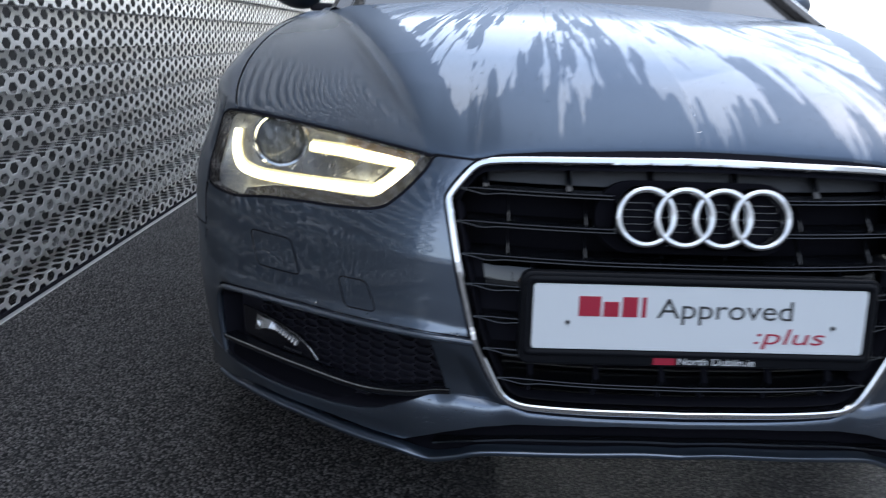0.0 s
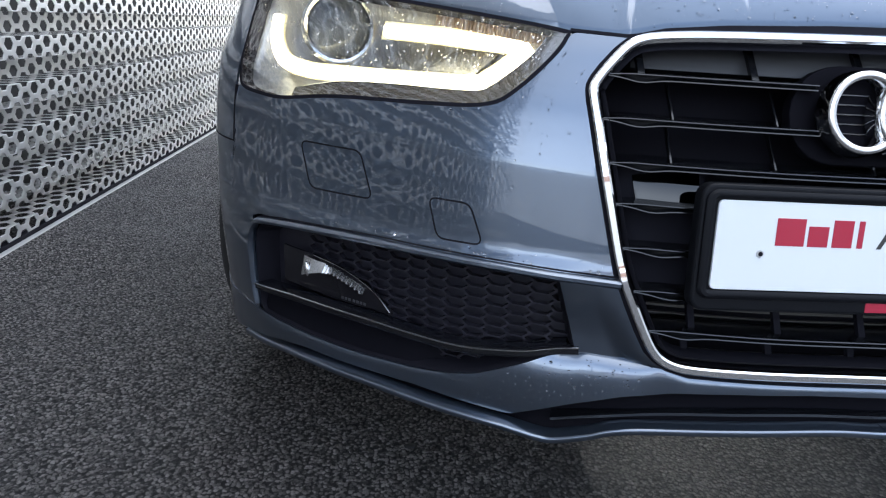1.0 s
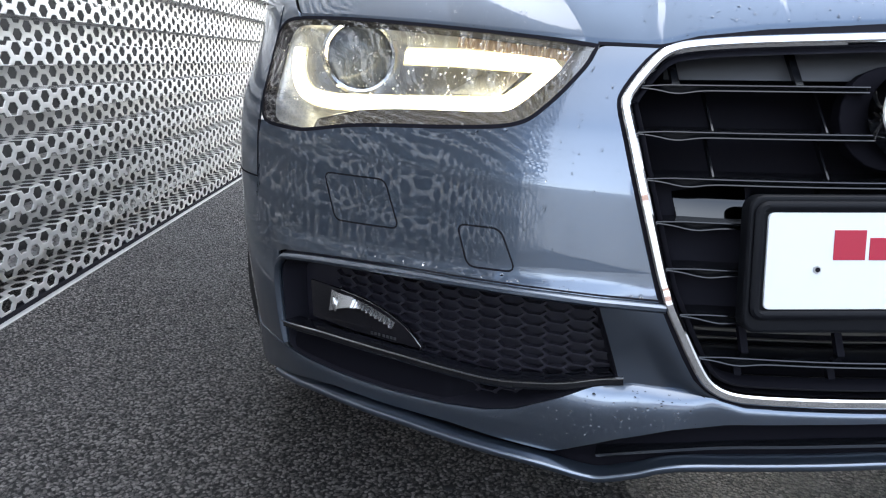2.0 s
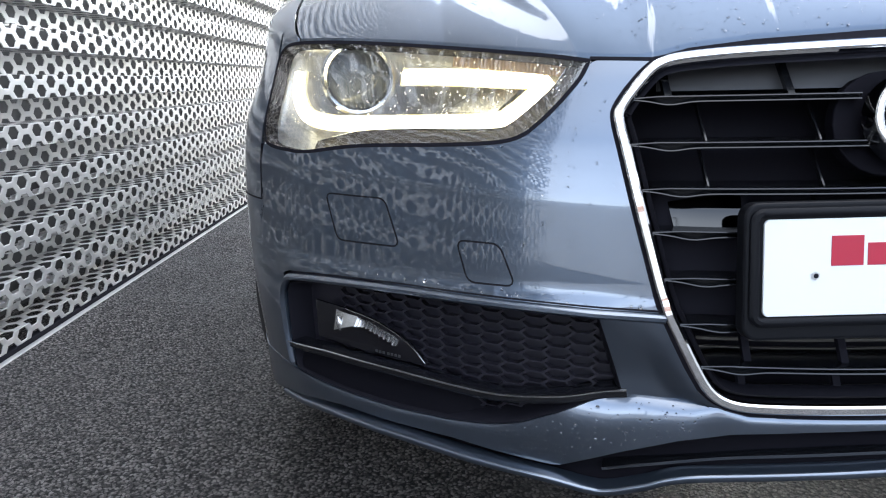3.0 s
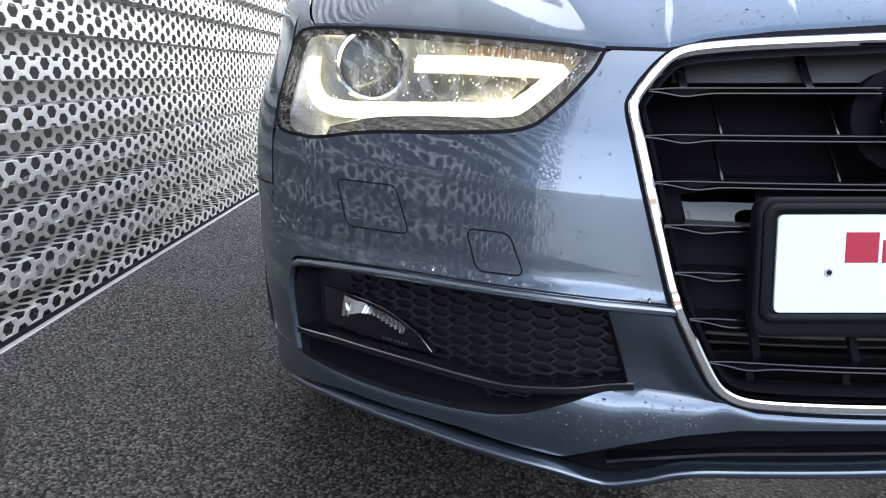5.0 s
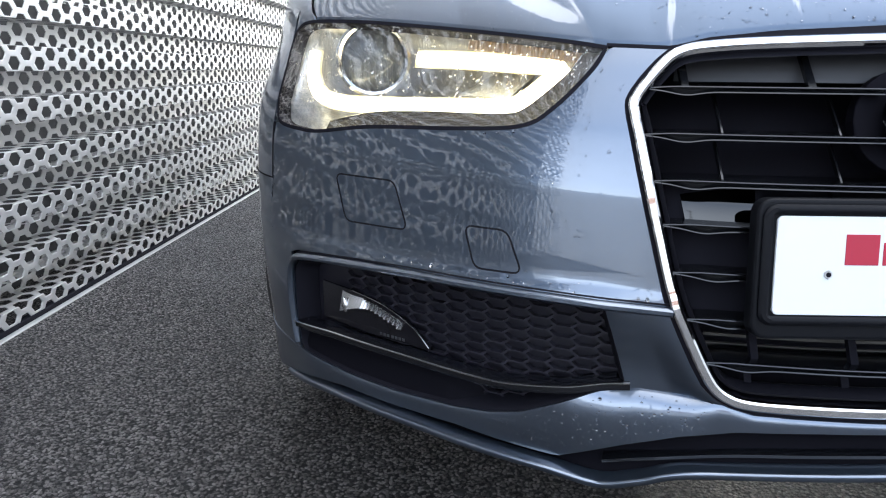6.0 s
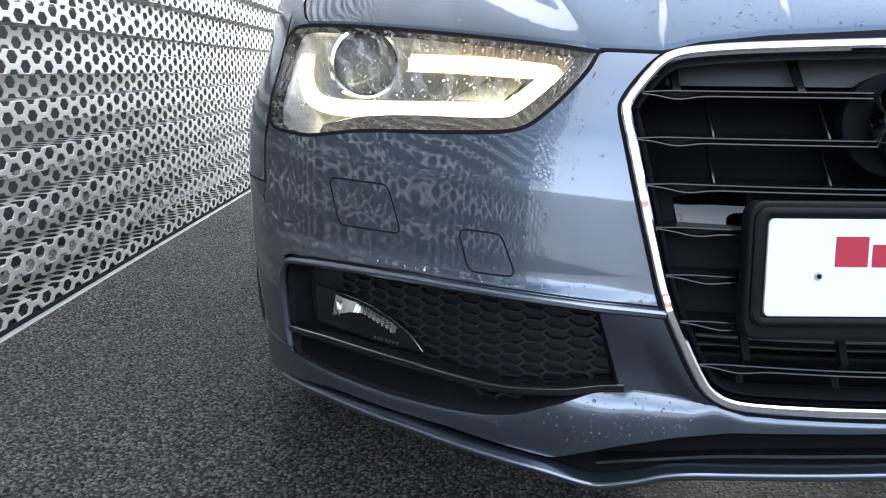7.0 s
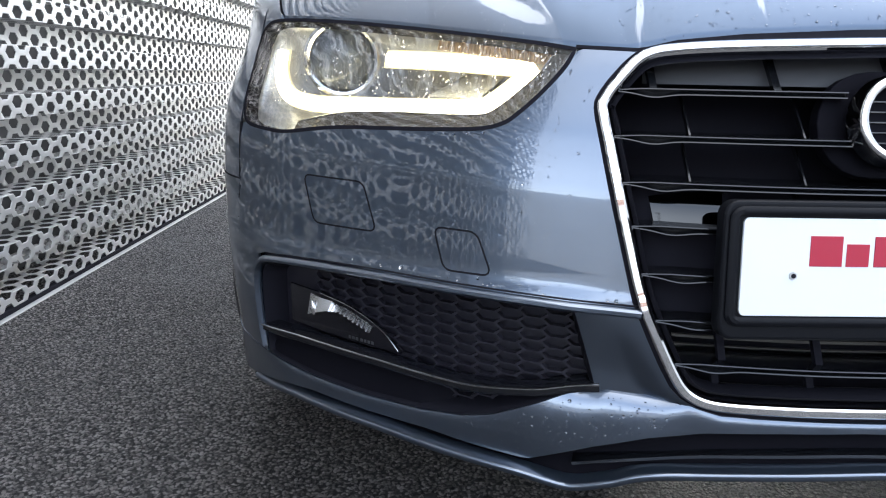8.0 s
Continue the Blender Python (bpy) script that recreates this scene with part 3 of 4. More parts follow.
def bumper_half(side):
    def left(t):
        return grille_u(0.462 + 0.276 * t) + 0.0015
    upper = skin("bumper_panel", left, lambda t: arch_end(0.428 + 0.12 * t), crease, panel_high, 150, 44, PAINT, car, side)
    skin("bumper_corner", 0.922, lambda t: arch_end(0.281 + 0.147 * t), band_high, crease, 40, 48, PAINT, car, side)
    skin("bumper_cheek", lambda t: grille_u(0.352 + 0.104 * t) + 0.0015, lambda t: 0.388 + 0.032 * t, lambda u: 0.352, lambda u: 0.456, 24, 24, PAINT, car, side, bulge=cheek_hollow)

    def flare(u, z, s, t):
        return flare_at(u, t)
    skin("lower_bumper", 0.0, lambda t: arch_end(0.212 + 0.069 * t), lip_top, band_high, 130, 24, PAINT, car, side, bulge=flare)
    # ledge over the fog lamp recess
    top = [(0.346, 0.457), (0.42, 0.4575), (0.527, 0.458), (0.604, 0.4575), (0.691, 0.4565), (0.793, 0.4515), (0.88, 0.443), (0.915, 0.432), (0.932, 0.40), (0.932, 0.33), (0.926, 0.292)]
    sweep("ledge", on_skin(dense(top, 6), side, 0.0), oval(0.0075, 10, 0.8), PAINT, car)
    sweep("ledge_gap", on_skin([(u, z + 0.0078) for u, z in dense(top[:8], 6)], side, 0.0), [(-0.0011, -0.004), (-0.0011, 0.0007), (0.0011, 0.0007), (0.0011, -0.004)], GAP, car)
    sweep("wing_gap", on_skin([(0.9835, 0.634 - 0.0855 * i / 12) for i in range(13)] + [(0.9835 + 0.18 * i / 16, 0.5485) for i in range(1, 17)], side, 0.0), [(-0.0013, -0.006), (-0.0013, 0.0006), (0.0013, 0.0006), (0.0013, -0.006)], GAP, car)
    # recess
    # rim in the joint black, so its shade is in the colour
    band("recess_rim", dense(RECESS + RECESS[:1], 4)[:-1], [(-0.004, -0.006), (0.0, -0.002), (0.004, -0.010), (0.012, -0.05)], GAP, car, side, sink=lambda u, z: dent(z) * smooth_step((0.46 - u) / 0.06))
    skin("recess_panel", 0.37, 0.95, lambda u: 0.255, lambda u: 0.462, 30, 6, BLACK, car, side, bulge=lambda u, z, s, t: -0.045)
    # added black sheet under the blade, in place of the recess's shade
    skin("recess_shade", 0.57, 0.915, lambda u: band_high(u) + 0.003, lambda u: lerp_table(BLADE[::-1], u) - 0.004, 30, 6, VOID, car, side, bulge=lambda u, z, s, t: -0.008 - 0.018 * t - 0.02 * smooth_step((0.62 - u) / 0.05))
    blade = [(lift(side * u, z, -0.004 + dent(z) * smooth_step((0.46 - u) / 0.06)), outward(side * u, z)) for u, z in dense(BLADE, 6) if u > 0.384]
    sweep("trim_blade", blade, [(-0.0055, -0.02), (0.0055, -0.02), (0.0058, 0.0035), (0.0052, 0.0062), (0.0036, 0.0070), (0.0034, 0.0060), (-0.0034, 0.0060), (-0.0036, 0.0070), (-0.0052, 0.0062), (-0.0058, 0.0035)], GLOSS, car)
    sweep("trim_edge", [(Vector(p) + n * 0.0078 + Vector((0, 0, 0.0046)), n) for p, n in blade], oval(0.0014, 6), EDGING, car, "thin bright edge of the trim blade")

    def comb(a, v, d):
        return lift(side * (0.41 + a), 0.2764 + v, -0.030 + d)
    mesh = part("honeycomb", hex_sheet(7, 24, 0.060, 0.0072, 0.86, 0.010, (), comb), BLACK, car)
    # splitter
    sweep("splitter", [(lift(side * u, z, 0.012 * min(max((0.92 - u) / 0.2, -0.9), 1)), outward(side * u, z)) for u, z in dense(SPLIT, 6) if u < 0.98], [(-0.0045, -0.012), (0.0038, -0.012), (0.0042, 0.0075), (0.0033, 0.0098), (0.0020, 0.0106), (-0.0032, 0.0106), (-0.0046, 0.0096), (-0.0052, 0.0070)], PAINT, car)
    # added black slope that stands for the shade inside the slot
    skin("slot_shade", 0.0, 1.0, lambda u: lerp_table(SPLIT, u) - 0.006, lambda u: min(0.335, lip_top(u) + 0.01), 40, 10, VOID, car, side, bulge=lambda u, z, s, t: 0.002 - 0.024 * min(1.0, t * 2.0))
    sweep("slot_fin", on_skin(dense([(0.0, 0.301), (0.10, 0.301), (0.20, 0.295), (0.28, 0.287), (0.36, 0.270), (0.41, 0.256)], 5), side, -0.004), [(-0.002, -0.02), (0.002, -0.02), (0.002, 0.002), (-0.002, 0.002)], FIN, car)
    # covers in the bumper
    for name, c in (("washer_cover", [(0.818, 0.572), (0.712, 0.572), (0.687, 0.512), (0.795, 0.510)]), ("tow_cover", [(0.600, 0.528), (0.543, 0.528), (0.521, 0.480), (0.583, 0.479)])):
        pts = []
        for i in range(4):
            p, a, b = Vector(c[i]), Vector(c[i - 1]), Vector(c[(i + 1) % 4])
            r = 0.011
            p0, p1 = p + (a - p).normalized() * r, p + (b - p).normalized() * r
            pts += [tuple(p0.lerp(p, t).lerp(p.lerp(p1, t), t)) for t in (0, 0.25, 0.5, 0.75, 1)]
            far = b + (p - b).normalized() * r
            pts += [tuple(p1.lerp(far, t)) for t in (0.17, 0.33, 0.5, 0.67, 0.83)]
        band(name, pts, [(-0.0004, -0.0003), (-0.0004, 0.0005), (0.0018, 0.0005), (0.0018, -0.0003)], GAP, upper, side)
    # fog lamp
    fog_high = table((0.660, 0.350), (0.68, 0.368), (0.71, 0.384), (0.75, 0.396), (0.80, 0.402), (0.87, 0.404))
    lamp = skin("fog_lamp", 0.655, 0.868, lambda u: 0.345, fog_high, 24, 8, SMOKE, car, side, bulge=lambda u, z, s, t: -0.022)
    sweep("fog_rim", on_skin(dense([(0.658, 0.348), (0.68, 0.369), (0.71, 0.385), (0.75, 0.397), (0.80, 0.403)], 5), side, -0.020), oval(0.0009, 6), EDGING, lamp)
    skin("fog_reflector", 0.700, 0.820, lambda u: fog_high(u) - 0.010 - 0.024 * max(0, (u - 0.755) / 0.065) ** 1.3, lambda u: fog_high(u) - 0.004, 90, 8, FOG, lamp, side, bulge=lambda u, z, s, t: -0.011 - 0.009 * t + 0.005 * abs(math.sin(s * 48)) * (s < 0.62) + 0.004 * max(0, math.sin((s - 0.66) / 0.34 * math.pi)) * (s > 0.66))
    bm = bmesh.new()
    bmesh.ops.create_uvsphere(bm, u_segments=16, v_segments=10, radius=1)
    bm.transform(Matrix.Translation(lift(side * 0.806, 0.382, -0.010)) @ pose(0, 0, 0, 0, side * 12, side * 40) @ Matrix.Diagonal((0.005, 0.004, 0.012, 1)))
    part("fog_bulb", bm, RINGS, lamp, "small bright bulb", True)
    for k in range(7):
        u = 0.700 + 0.0065 * k + 0.002 * (k > 3)
        skin("lens_mark", u, u + 0.0042, lambda u: 0.3475, lambda u: 0.3515, 1, 1, SHUTTER, lamp, side, bulge=lambda u, z, s, t: -0.0212, th=0.0006)


bumper_half(-1)
bumper_half(1)


# ---- grille ----
grille = empty("grille")
grille.parent = car
half = dense(GRILLE, 6)
loop = [(-u, z) for u, z in half] + [(u, z) for u, z in half[::-1]][1:-1]


for _ in range(5):
    loop = [((a[0] + 2 * b[0] + c[0]) / 4, (a[1] + 2 * b[1] + c[1]) / 4) for a, b, c in zip(loop[-1:] + loop[:-1], loop, loop[1:] + loop[:1])]


def inset(loop, d):
    out = []
    for i, (u, z) in enumerate(loop):
        (a, b), (c, e) = loop[i - 1], loop[(i + 1) % len(loop)]
        tu, tz = c - a, e - b
        l = math.hypot(tu, tz) or 1
        out.append((u - tz / l * d, z + tu / l * d))
    return out


frame_path = [(lift(u, z, 0.0), outward(u, z)) for u, z in inset(loop, 0.008)]
sweep("grille_frame", frame_path, [(-0.0075, -0.02), (-0.0078, 0.001), (-0.0066, 0.0042), (-0.0046, 0.0064), (0.0020, 0.0070), (0.0042, 0.0050), (0.0052, -0.002), (0.0054, -0.011)], CHROME, grille, "satin chrome surround", closed=True, sharp=20)
sweep("grille_gasket", [(lift(u, z, -0.003), outward(u, z)) for u, z in inset(loop, -0.001)], [(-0.006, -0.02), (-0.006, 0.001), (0.006, 0.001), (0.006, -0.02)], GAP, grille, closed=True)
sweep("grille_lining", [(lift(u, z, -0.003), outward(u, z) * Vector((1, 1, 0))) for u, z in inset(loop, 0.020)], [(-0.003, -0.03), (-0.003, 0.0), (0.002, -0.006), (0.003, -0.03)], GAP, grille, closed=True)
for side in (-1, 1):
    # back in the joint black, darkened by colour to look shaded
    skin("grille_back", 0.0, 0.43, lambda u: 0.33, lambda u: 0.77, 10, 6, GAP, grille, side, bulge=lambda u, z, s, t: -0.11)
SLATS = (0.6955, 0.646, 0.597, 0.5505, 0.499, 0.449, 0.400)


def slat(z, left, right):
    """A thin fin with bright edges; its lower edge swells and tapers to a point near the grille's sides."""
    w = grille_u(z) - 0.016
    vs, fs = [], []
    steps = int(90 * (right - left) / (2 * w)) + 2
    for i in range(steps + 1):
        u = left + (right - left) * i / steps
        end = w - abs(u)
        drop = 0.0035 * math.exp(-((end - 0.045) / 0.018) ** 2)
        tip = min(end / 0.03, 1)
        top, low = z + 0.0034 * (0.4 + 0.6 * tip), z - 0.0038 * (0.4 + 0.6 * tip) - drop
        for zz, off in ((top, -0.062), (top, -0.0036), (top - 0.0011, -0.0030), (top - 0.0013, -0.0040), (low + 0.0018, -0.0080), (low + 0.0016, -0.0036), (low + 0.0004, -0.0029), (low, -0.0045), (low, -0.062)):
            p = lift(u, z, off)
            vs.append((p[0], p[1], zz))
    for i in range(steps):
        for k in range(9):
            a, b = i * 9 + k, i * 9 + (k + 1) % 9
            fs.append((a, a + 9, b + 9, b))
    fs += [tuple(range(9)), tuple(steps * 9 + k for k in range(9))[::-1]]
    me = bpy.data.meshes.new("slat")
    me.from_pydata(vs, [], fs)
    me.update()
    link("slat", me, FIN, grille)
    sharp_edges(me, 25)


for k, z in enumerate(SLATS):
    w = grille_u(z) - 0.016
    if k < 2:
        slat(z, -w, -0.137 + 0.004 * k)
        slat(z, 0.137 - 0.004 * k, w)
    else:
        slat(z, -w, w)
for z0, z1 in zip((0.752,) + SLATS, SLATS + (0.350,)):
    zm = (z0 + z1) / 2
    wide = zm > 0.70 or zm < 0.44
    for x in (0.068, 0.199, 0.330) if zm > 0.70 else (0.035, 0.142, 0.247) if zm < 0.44 else (0.051, 0.172, 0.293):
        if x > grille_u(zm) - 0.02 or (x > 0.28 and 0.44 < zm < 0.60):
            continue
        for sx in (-x, x):
            a, b = lift(sx, z0 - 0.004, -0.044), lift(sx, z1 + 0.003, -0.020)
            bm = bmesh.new()
            half_w = 0.0042 if wide else 0.0011
            for px, p in ((sx - half_w, a), (sx + half_w, a), (sx + half_w, b), (sx - half_w, b)):
                for dy in (0, 0.008):
                    bm.verts.new((px, p[1] + dy, p[2]))
            bmesh.ops.convex_hull(bm, input=bm.verts)
            part("upright_fin", bm, GAP if zm < 0.44 else FIN, grille)
for side in (-1, 1):
    skin("gloss_panel", 0.255, lambda t: grille_u(0.44 + 0.148 * t) - 0.012, lambda u: 0.44, lambda u: 0.590, 8, 6, GAP, grille, side, bulge=lambda u, z, s, t: -0.036)
    skin("shutter_panel", 0.0, 0.36, lambda u: 0.703, lambda u: 0.752, 10, 3, SHUTTER, grille, side, bulge=lambda u, z, s, t: -0.045)
    skin("sensor_panel", 0.262, lambda t: grille_u(0.552 + 0.036 * t) - 0.043, lambda u: 0.551, lambda u: 0.588, 8, 4, SENSOR, grille, side, bulge=lambda u, z, s, t: -0.026 - 0.003 * t - 0.007 * t * t - 0.004 * s * s)
    sweep("bonnet_gap", on_skin([(0.372 + 0.072 * i / 8, 0.7400 + 0.0030 * i / 8) for i in range(9)], side, 0.001), [(-0.002, -0.01), (-0.002, 0.0), (0.002, 0.0), (0.002, -0.01)], GAP, car)
    for z0, z1 in ((0.3975, 0.4045), (0.4125, 0.4160), (0.352, 0.357)):
        skin("cross_bar", 0.0, 0.30, lambda u: z0, lambda u: z1, 10, 2, BAR, grille, side, bulge=lambda u, z, s, t: -0.06)

def rim_box(w, h, r, y0, y1, cz=0.0, edge=0.0):
    """A slab with rounded corners, facing -y."""
    bm = bmesh.new()
    pts = []
    for sx, sz, a0 in ((1, 1, 0), (-1, 1, 90), (-1, -1, 180), (1, -1, 270)):
        for i in range(7):
            a = radians(a0 + 15 * i)
            pts.append((sx * (w - r) + r * math.cos(a), cz + sz * (h - r) + r * math.sin(a)))
    front = bm.faces.new([bm.verts.new((x, y0, z)) for x, z in pts])
    made = bmesh.ops.extrude_face_region(bm, geom=[front])
    for v in made["geom"]:
        if isinstance(v, bmesh.types.BMVert):
            v.co.y = y1
    if edge:
        bmesh.ops.bevel(bm, geom=front.edges[:], offset=edge, segments=3, affect="EDGES", profile=0.5)
    return bm


# ring badge
badge = empty("badge")
badge.parent = car
RING_POSE = Matrix.Translation((0, 0.026, 0.673)) @ pose(0, 0, 0, -14, 0, 0)
for k, x in enumerate((-0.0885, -0.0295, 0.0295, 0.0885)):
    path = [((x + 0.0425 * math.sin(a), -0.0015 * (k % 2), 0.0425 * math.cos(a)), (0, -1, 0)) for a in (2 * math.pi * i / 64 for i in range(64))]
    path = [(tuple(RING_POSE @ Vector(p)), tuple(RING_POSE.to_3x3() @ Vector(o))) for p, o in path]
    sweep("ring", path, [(-0.0078, -0.018), (-0.0046, 0.001), (-0.0032, 0.0038), (0.0032, 0.0038), (0.0046, 0.001), (0.0078, -0.018)], RINGS, badge, closed=True, sharp=70)
for name, bm in (("badge_mount", rim_box(0.160, 0.058, 0.0578, 0.034, 0.050, 0.0, 0.002)), ("badge_panel", rim_box(0.126, 0.042, 0.0418, 0.022, 0.034, 0.0, 0.002))):
    bm.transform(RING_POSE)
    part(name, bm, VOID, badge)
for dz in (-0.022, -0.011, 0.0, 0.011, 0.022):
    half_l = 0.0885 + math.sqrt(0.036 ** 2 - dz * dz)
    bm = box(-half_l, half_l, 0.0185, 0.024, dz - 0.0009, dz + 0.0009, 0.0004, 1)
    bm.transform(RING_POSE)
    part("badge_rib", bm, FIN, badge)

# number plate
PLATE_POSE = Matrix.Translation((0, -0.008, 0.5225)) @ pose(0, 0, 0, -8, 0, 0)


def placed(bm):
    bm.transform(PLATE_POSE)
    return bm


holder = part("plate_holder", placed(rim_box(0.277, 0.0735, 0.016, -0.004, 0.014, -0.0045, 0.004)), HOLDER, car, "black plastic plate holder")
rim_path = []
for sx, sz, a0 in ((1, 1, 0), (-1, 1, 90), (-1, -1, 180), (1, -1, 270)):
    for i in range(7):
        a = radians(a0 + 15 * i)
        rim_path.append((tuple(PLATE_POSE @ Vector((sx * 0.258 + 0.009 * math.cos(a), -0.005, sz * 0.0485 + 0.009 * math.sin(a)))), tuple(PLATE_POSE.to_3x3() @ Vector((0, -1, 0)))))
sweep("holder_lip", rim_path, [(-0.005, -0.004), (-0.005, 0.002), (-0.002, 0.0045), (0.002, 0.0045), (0.005, 0.002), (0.005, -0.004)], HOLDER, holder, closed=True)
plate = part("number_plate", placed(rim_box(0.258, 0.0510, 0.006, -0.0075, -0.0045, 0, 0.0008)), PLATE, car, "white display plate with red and grey lettering")


def words(text, x, z, size, mat, width, shear=0.0, y=-0.0078):
    cu = bpy.data.curves.new("lettering", "FONT")
    cu.body, cu.size, cu.shear, cu.extrude = text, size, shear, 0.0003
    ob = bpy.data.objects.new("lettering", cu)
    scene.collection.objects.link(ob)
    me = bpy.data.meshes.new_from_object(ob)
    bpy.data.objects.remove(ob)
    xs = [v.co.x for v in me.vertices]
    k = width / (max(xs) - min(xs))
    me.transform(PLATE_POSE @ Matrix.Translation((x - min(xs) * k, y, z)) @ pose(0, 0, 0, 90, 0, 0) @ Matrix.Diagonal((k, 1, 1, 1)))
    me.materials.clear()
    return link("lettering", me, mat, plate, smooth=False)


words("Approved", -0.067, 0.0015, 0.044, INK, 0.210)
words(":plus", 0.087, -0.036, 0.036, RED, 0.110, 0.18)
words("North Dublin.ie", -0.027, -0.0735, 0.0165, WHITE_INK, 0.120, y=-0.0045)
for x0, x1, z0, z1 in ((-0.188, -0.154, 0.0015, 0.033), (-0.150, -0.126, 0.0015, 0.025), (-0.121, -0.097, 0.0015, 0.033), (-0.091, -0.084, 0.0015, 0.033)):
    part("red_mark", placed(box(x0, x1, -0.0082, -0.0074, z0, z1, 0.0003, 1)), RED, plate)
part("red_mark", placed(box(-0.066, -0.031, -0.0048, -0.0040, -0.0745, -0.0625, 0.0003, 1)), RED, plate)
for x in (-0.204, 0.208):
    bm = bmesh.new()
    bmesh.ops.create_cone(bm, cap_ends=True, segments=6, radius1=0.0048, radius2=0.0042, depth=0.002, matrix=Matrix.Translation((x, -0.0082, -0.0085)) @ pose(0, 0, 0, 90, 0, 0))
    bolt = part("screw", placed(bm), ALLOY, plate, "small grey hexagon screw")
    bm = bmesh.new()
    bmesh.ops.create_cone(bm, cap_ends=True, segments=12, radius1=0.0026, radius2=0.0026, depth=0.002, matrix=Matrix.Translation((x, -0.0086, -0.0085)) @ pose(0, 0, 0, 90, 0, 0))
    part("socket", placed(bm), GAP, bolt)


# ---- headlights ----
def headlight(side):
    lamp = tagged(empty("headlight"), "lit headlight with a folded band of warm daytime light")
    lamp.parent = car
    glass = skin("lamp_lens", 0.442, 0.979, lamp_low, lamp_high, 80, 16, CLEAR, lamp, side, "clear lens with raindrops", th=0.002)
    glass.visible_shadow = False
    skin("lamp_bowl", 0.436, 0.99, lambda u: lamp_low(u) - 0.004, lambda u: lamp_high(u) + 0.004, 60, 14, HOUSING, lamp, side, bulge=lambda u, z, s, t: -0.016 - 0.085 * (4 * s * (1 - s)) ** 0.6 * (4 * t * (1 - t)) ** 0.5)
    edge = [(0.444, 0.740), (0.459, 0.714), (0.498, 0.673), (0.535, 0.651), (0.616, 0.644), (0.76, 0.639), (0.856, 0.628), (0.90, 0.628), (0.962, 0.635), (0.976, 0.66), (0.980, 0.70), (0.979, 0.752), (0.962, 0.772), (0.925, 0.779), (0.831, 0.777), (0.696, 0.767), (0.513, 0.749), (0.444, 0.740)]
    sweep("lamp_seal", on_skin(dense(edge, 5)[:-1], side, 0.0), [(-0.0025, -0.02), (-0.0025, 0.0005), (0.0025, 0.0005), (0.0025, -0.02)], GAP, lamp, closed=True)
    low = [(0.957, 0.738), (0.949, 0.705), (0.914, 0.676), (0.86, 0.666), (0.791, 0.665), (0.585, 0.669), (0.553, 0.678), (0.522, 0.699), (0.496, 0.719)]
    flat = [(-0.0078, -0.006), (-0.0078, 0.002), (-0.004, 0.005), (0.004, 0.005), (0.0078, 0.002), (0.0078, -0.006)]
    sweep("daytime_strip", on_skin(dense(low, 6), side, -0.035), flat, DRL, lamp)
    sweep("daytime_bar", on_skin(dense([(0.724, 0.728), (0.65, 0.726), (0.57, 0.722), (0.51, 0.720)], 6), side, -0.035), flat, DRL, lamp)
    # wider glowing strips added behind the light bands as their halo
    wide = [(-0.012, -0.004), (-0.012, 0.0), (0.012, 0.0), (0.012, -0.004)]
    sweep("light_halo", on_skin(dense(low, 6), side, -0.042), wide, HALO, lamp)
    sweep("light_halo", on_skin(dense([(0.732, 0.728), (0.65, 0.726), (0.57, 0.722), (0.51, 0.720)], 6), side, -0.042), wide, HALO, lamp)
    c = Vector(lift(side * 0.828, 0.727, -0.062))
    aim = Matrix.Translation(c) @ pose(0, 0, 0, 90, 0, -side * 8)
    bm = bmesh.new()
    bmesh.ops.create_uvsphere(bm, u_segments=32, v_segments=16, radius=0.046)
    bmesh.ops.delete(bm, geom=[v for v in bm.verts if v.co.z < -0.004], context="VERTS")
    bm.transform(aim @ Matrix.Diagonal((1, 1, 0.5, 1)))
    eye = part("projector", bm, PROJECTOR, lamp, "dark projector lens", True)
    ring = [(tuple(aim @ Vector((0.050 * math.cos(a), 0.050 * math.sin(a), 0.006))), tuple(aim.to_3x3() @ Vector((0, 0, 1)))) for a in (2 * math.pi * i / 48 for i in range(48))]
    sweep("projector_ring", ring, [(-0.006, -0.02), (-0.004, 0.004), (0.0, 0.006), (0.004, 0.004), (0.006, -0.02)], REFLECTOR, lamp, closed=True)
    skin("reflector_facet", lambda t: 0.545 + 0.03 * (1 - t), lambda t: 0.66 - 0.05 * t, lambda u: 0.680, lambda u: 0.712, 8, 4, HOUSING, lamp, side, bulge=lambda u, z, s, t: -0.045 - 0.030 * t - 0.01 * s, th=0.001)
    rim = [(0.448, 0.7405), (0.474, 0.733), (0.487, 0.714), (0.507, 0.695), (0.527, 0.6785), (0.541, 0.669), (0.556, 0.6635), (0.603, 0.6615), (0.688, 0.661), (0.764, 0.6575), (0.806, 0.6505), (0.847, 0.642)]
    rim_at = table(*rim)
    bezel = skin("bezel", 0.446, 0.852, lambda u: lamp_low(u) - 0.001, lambda u: min(rim_at(u), lamp_high(u)), 60, 5, BEZEL, lamp, side, "dark gloss bezel under the light band", bulge=lambda u, z, s, t: -0.006 - 0.010 * t)
    sweep("bezel_edge", on_skin(dense(rim[1:], 5), side, -0.0155), oval(0.0009, 6), EDGING, bezel)
    skin("amber_strip", 0.475, 0.645, lambda u: lamp_high(u) - 0.024, lambda u: lamp_high(u) - 0.006, 160, 3, AMBER, lamp, side, bulge=lambda u, z, s, t: -0.03 + 0.002 * abs(math.sin(s * 95)))


headlight(-1)
headlight(1)


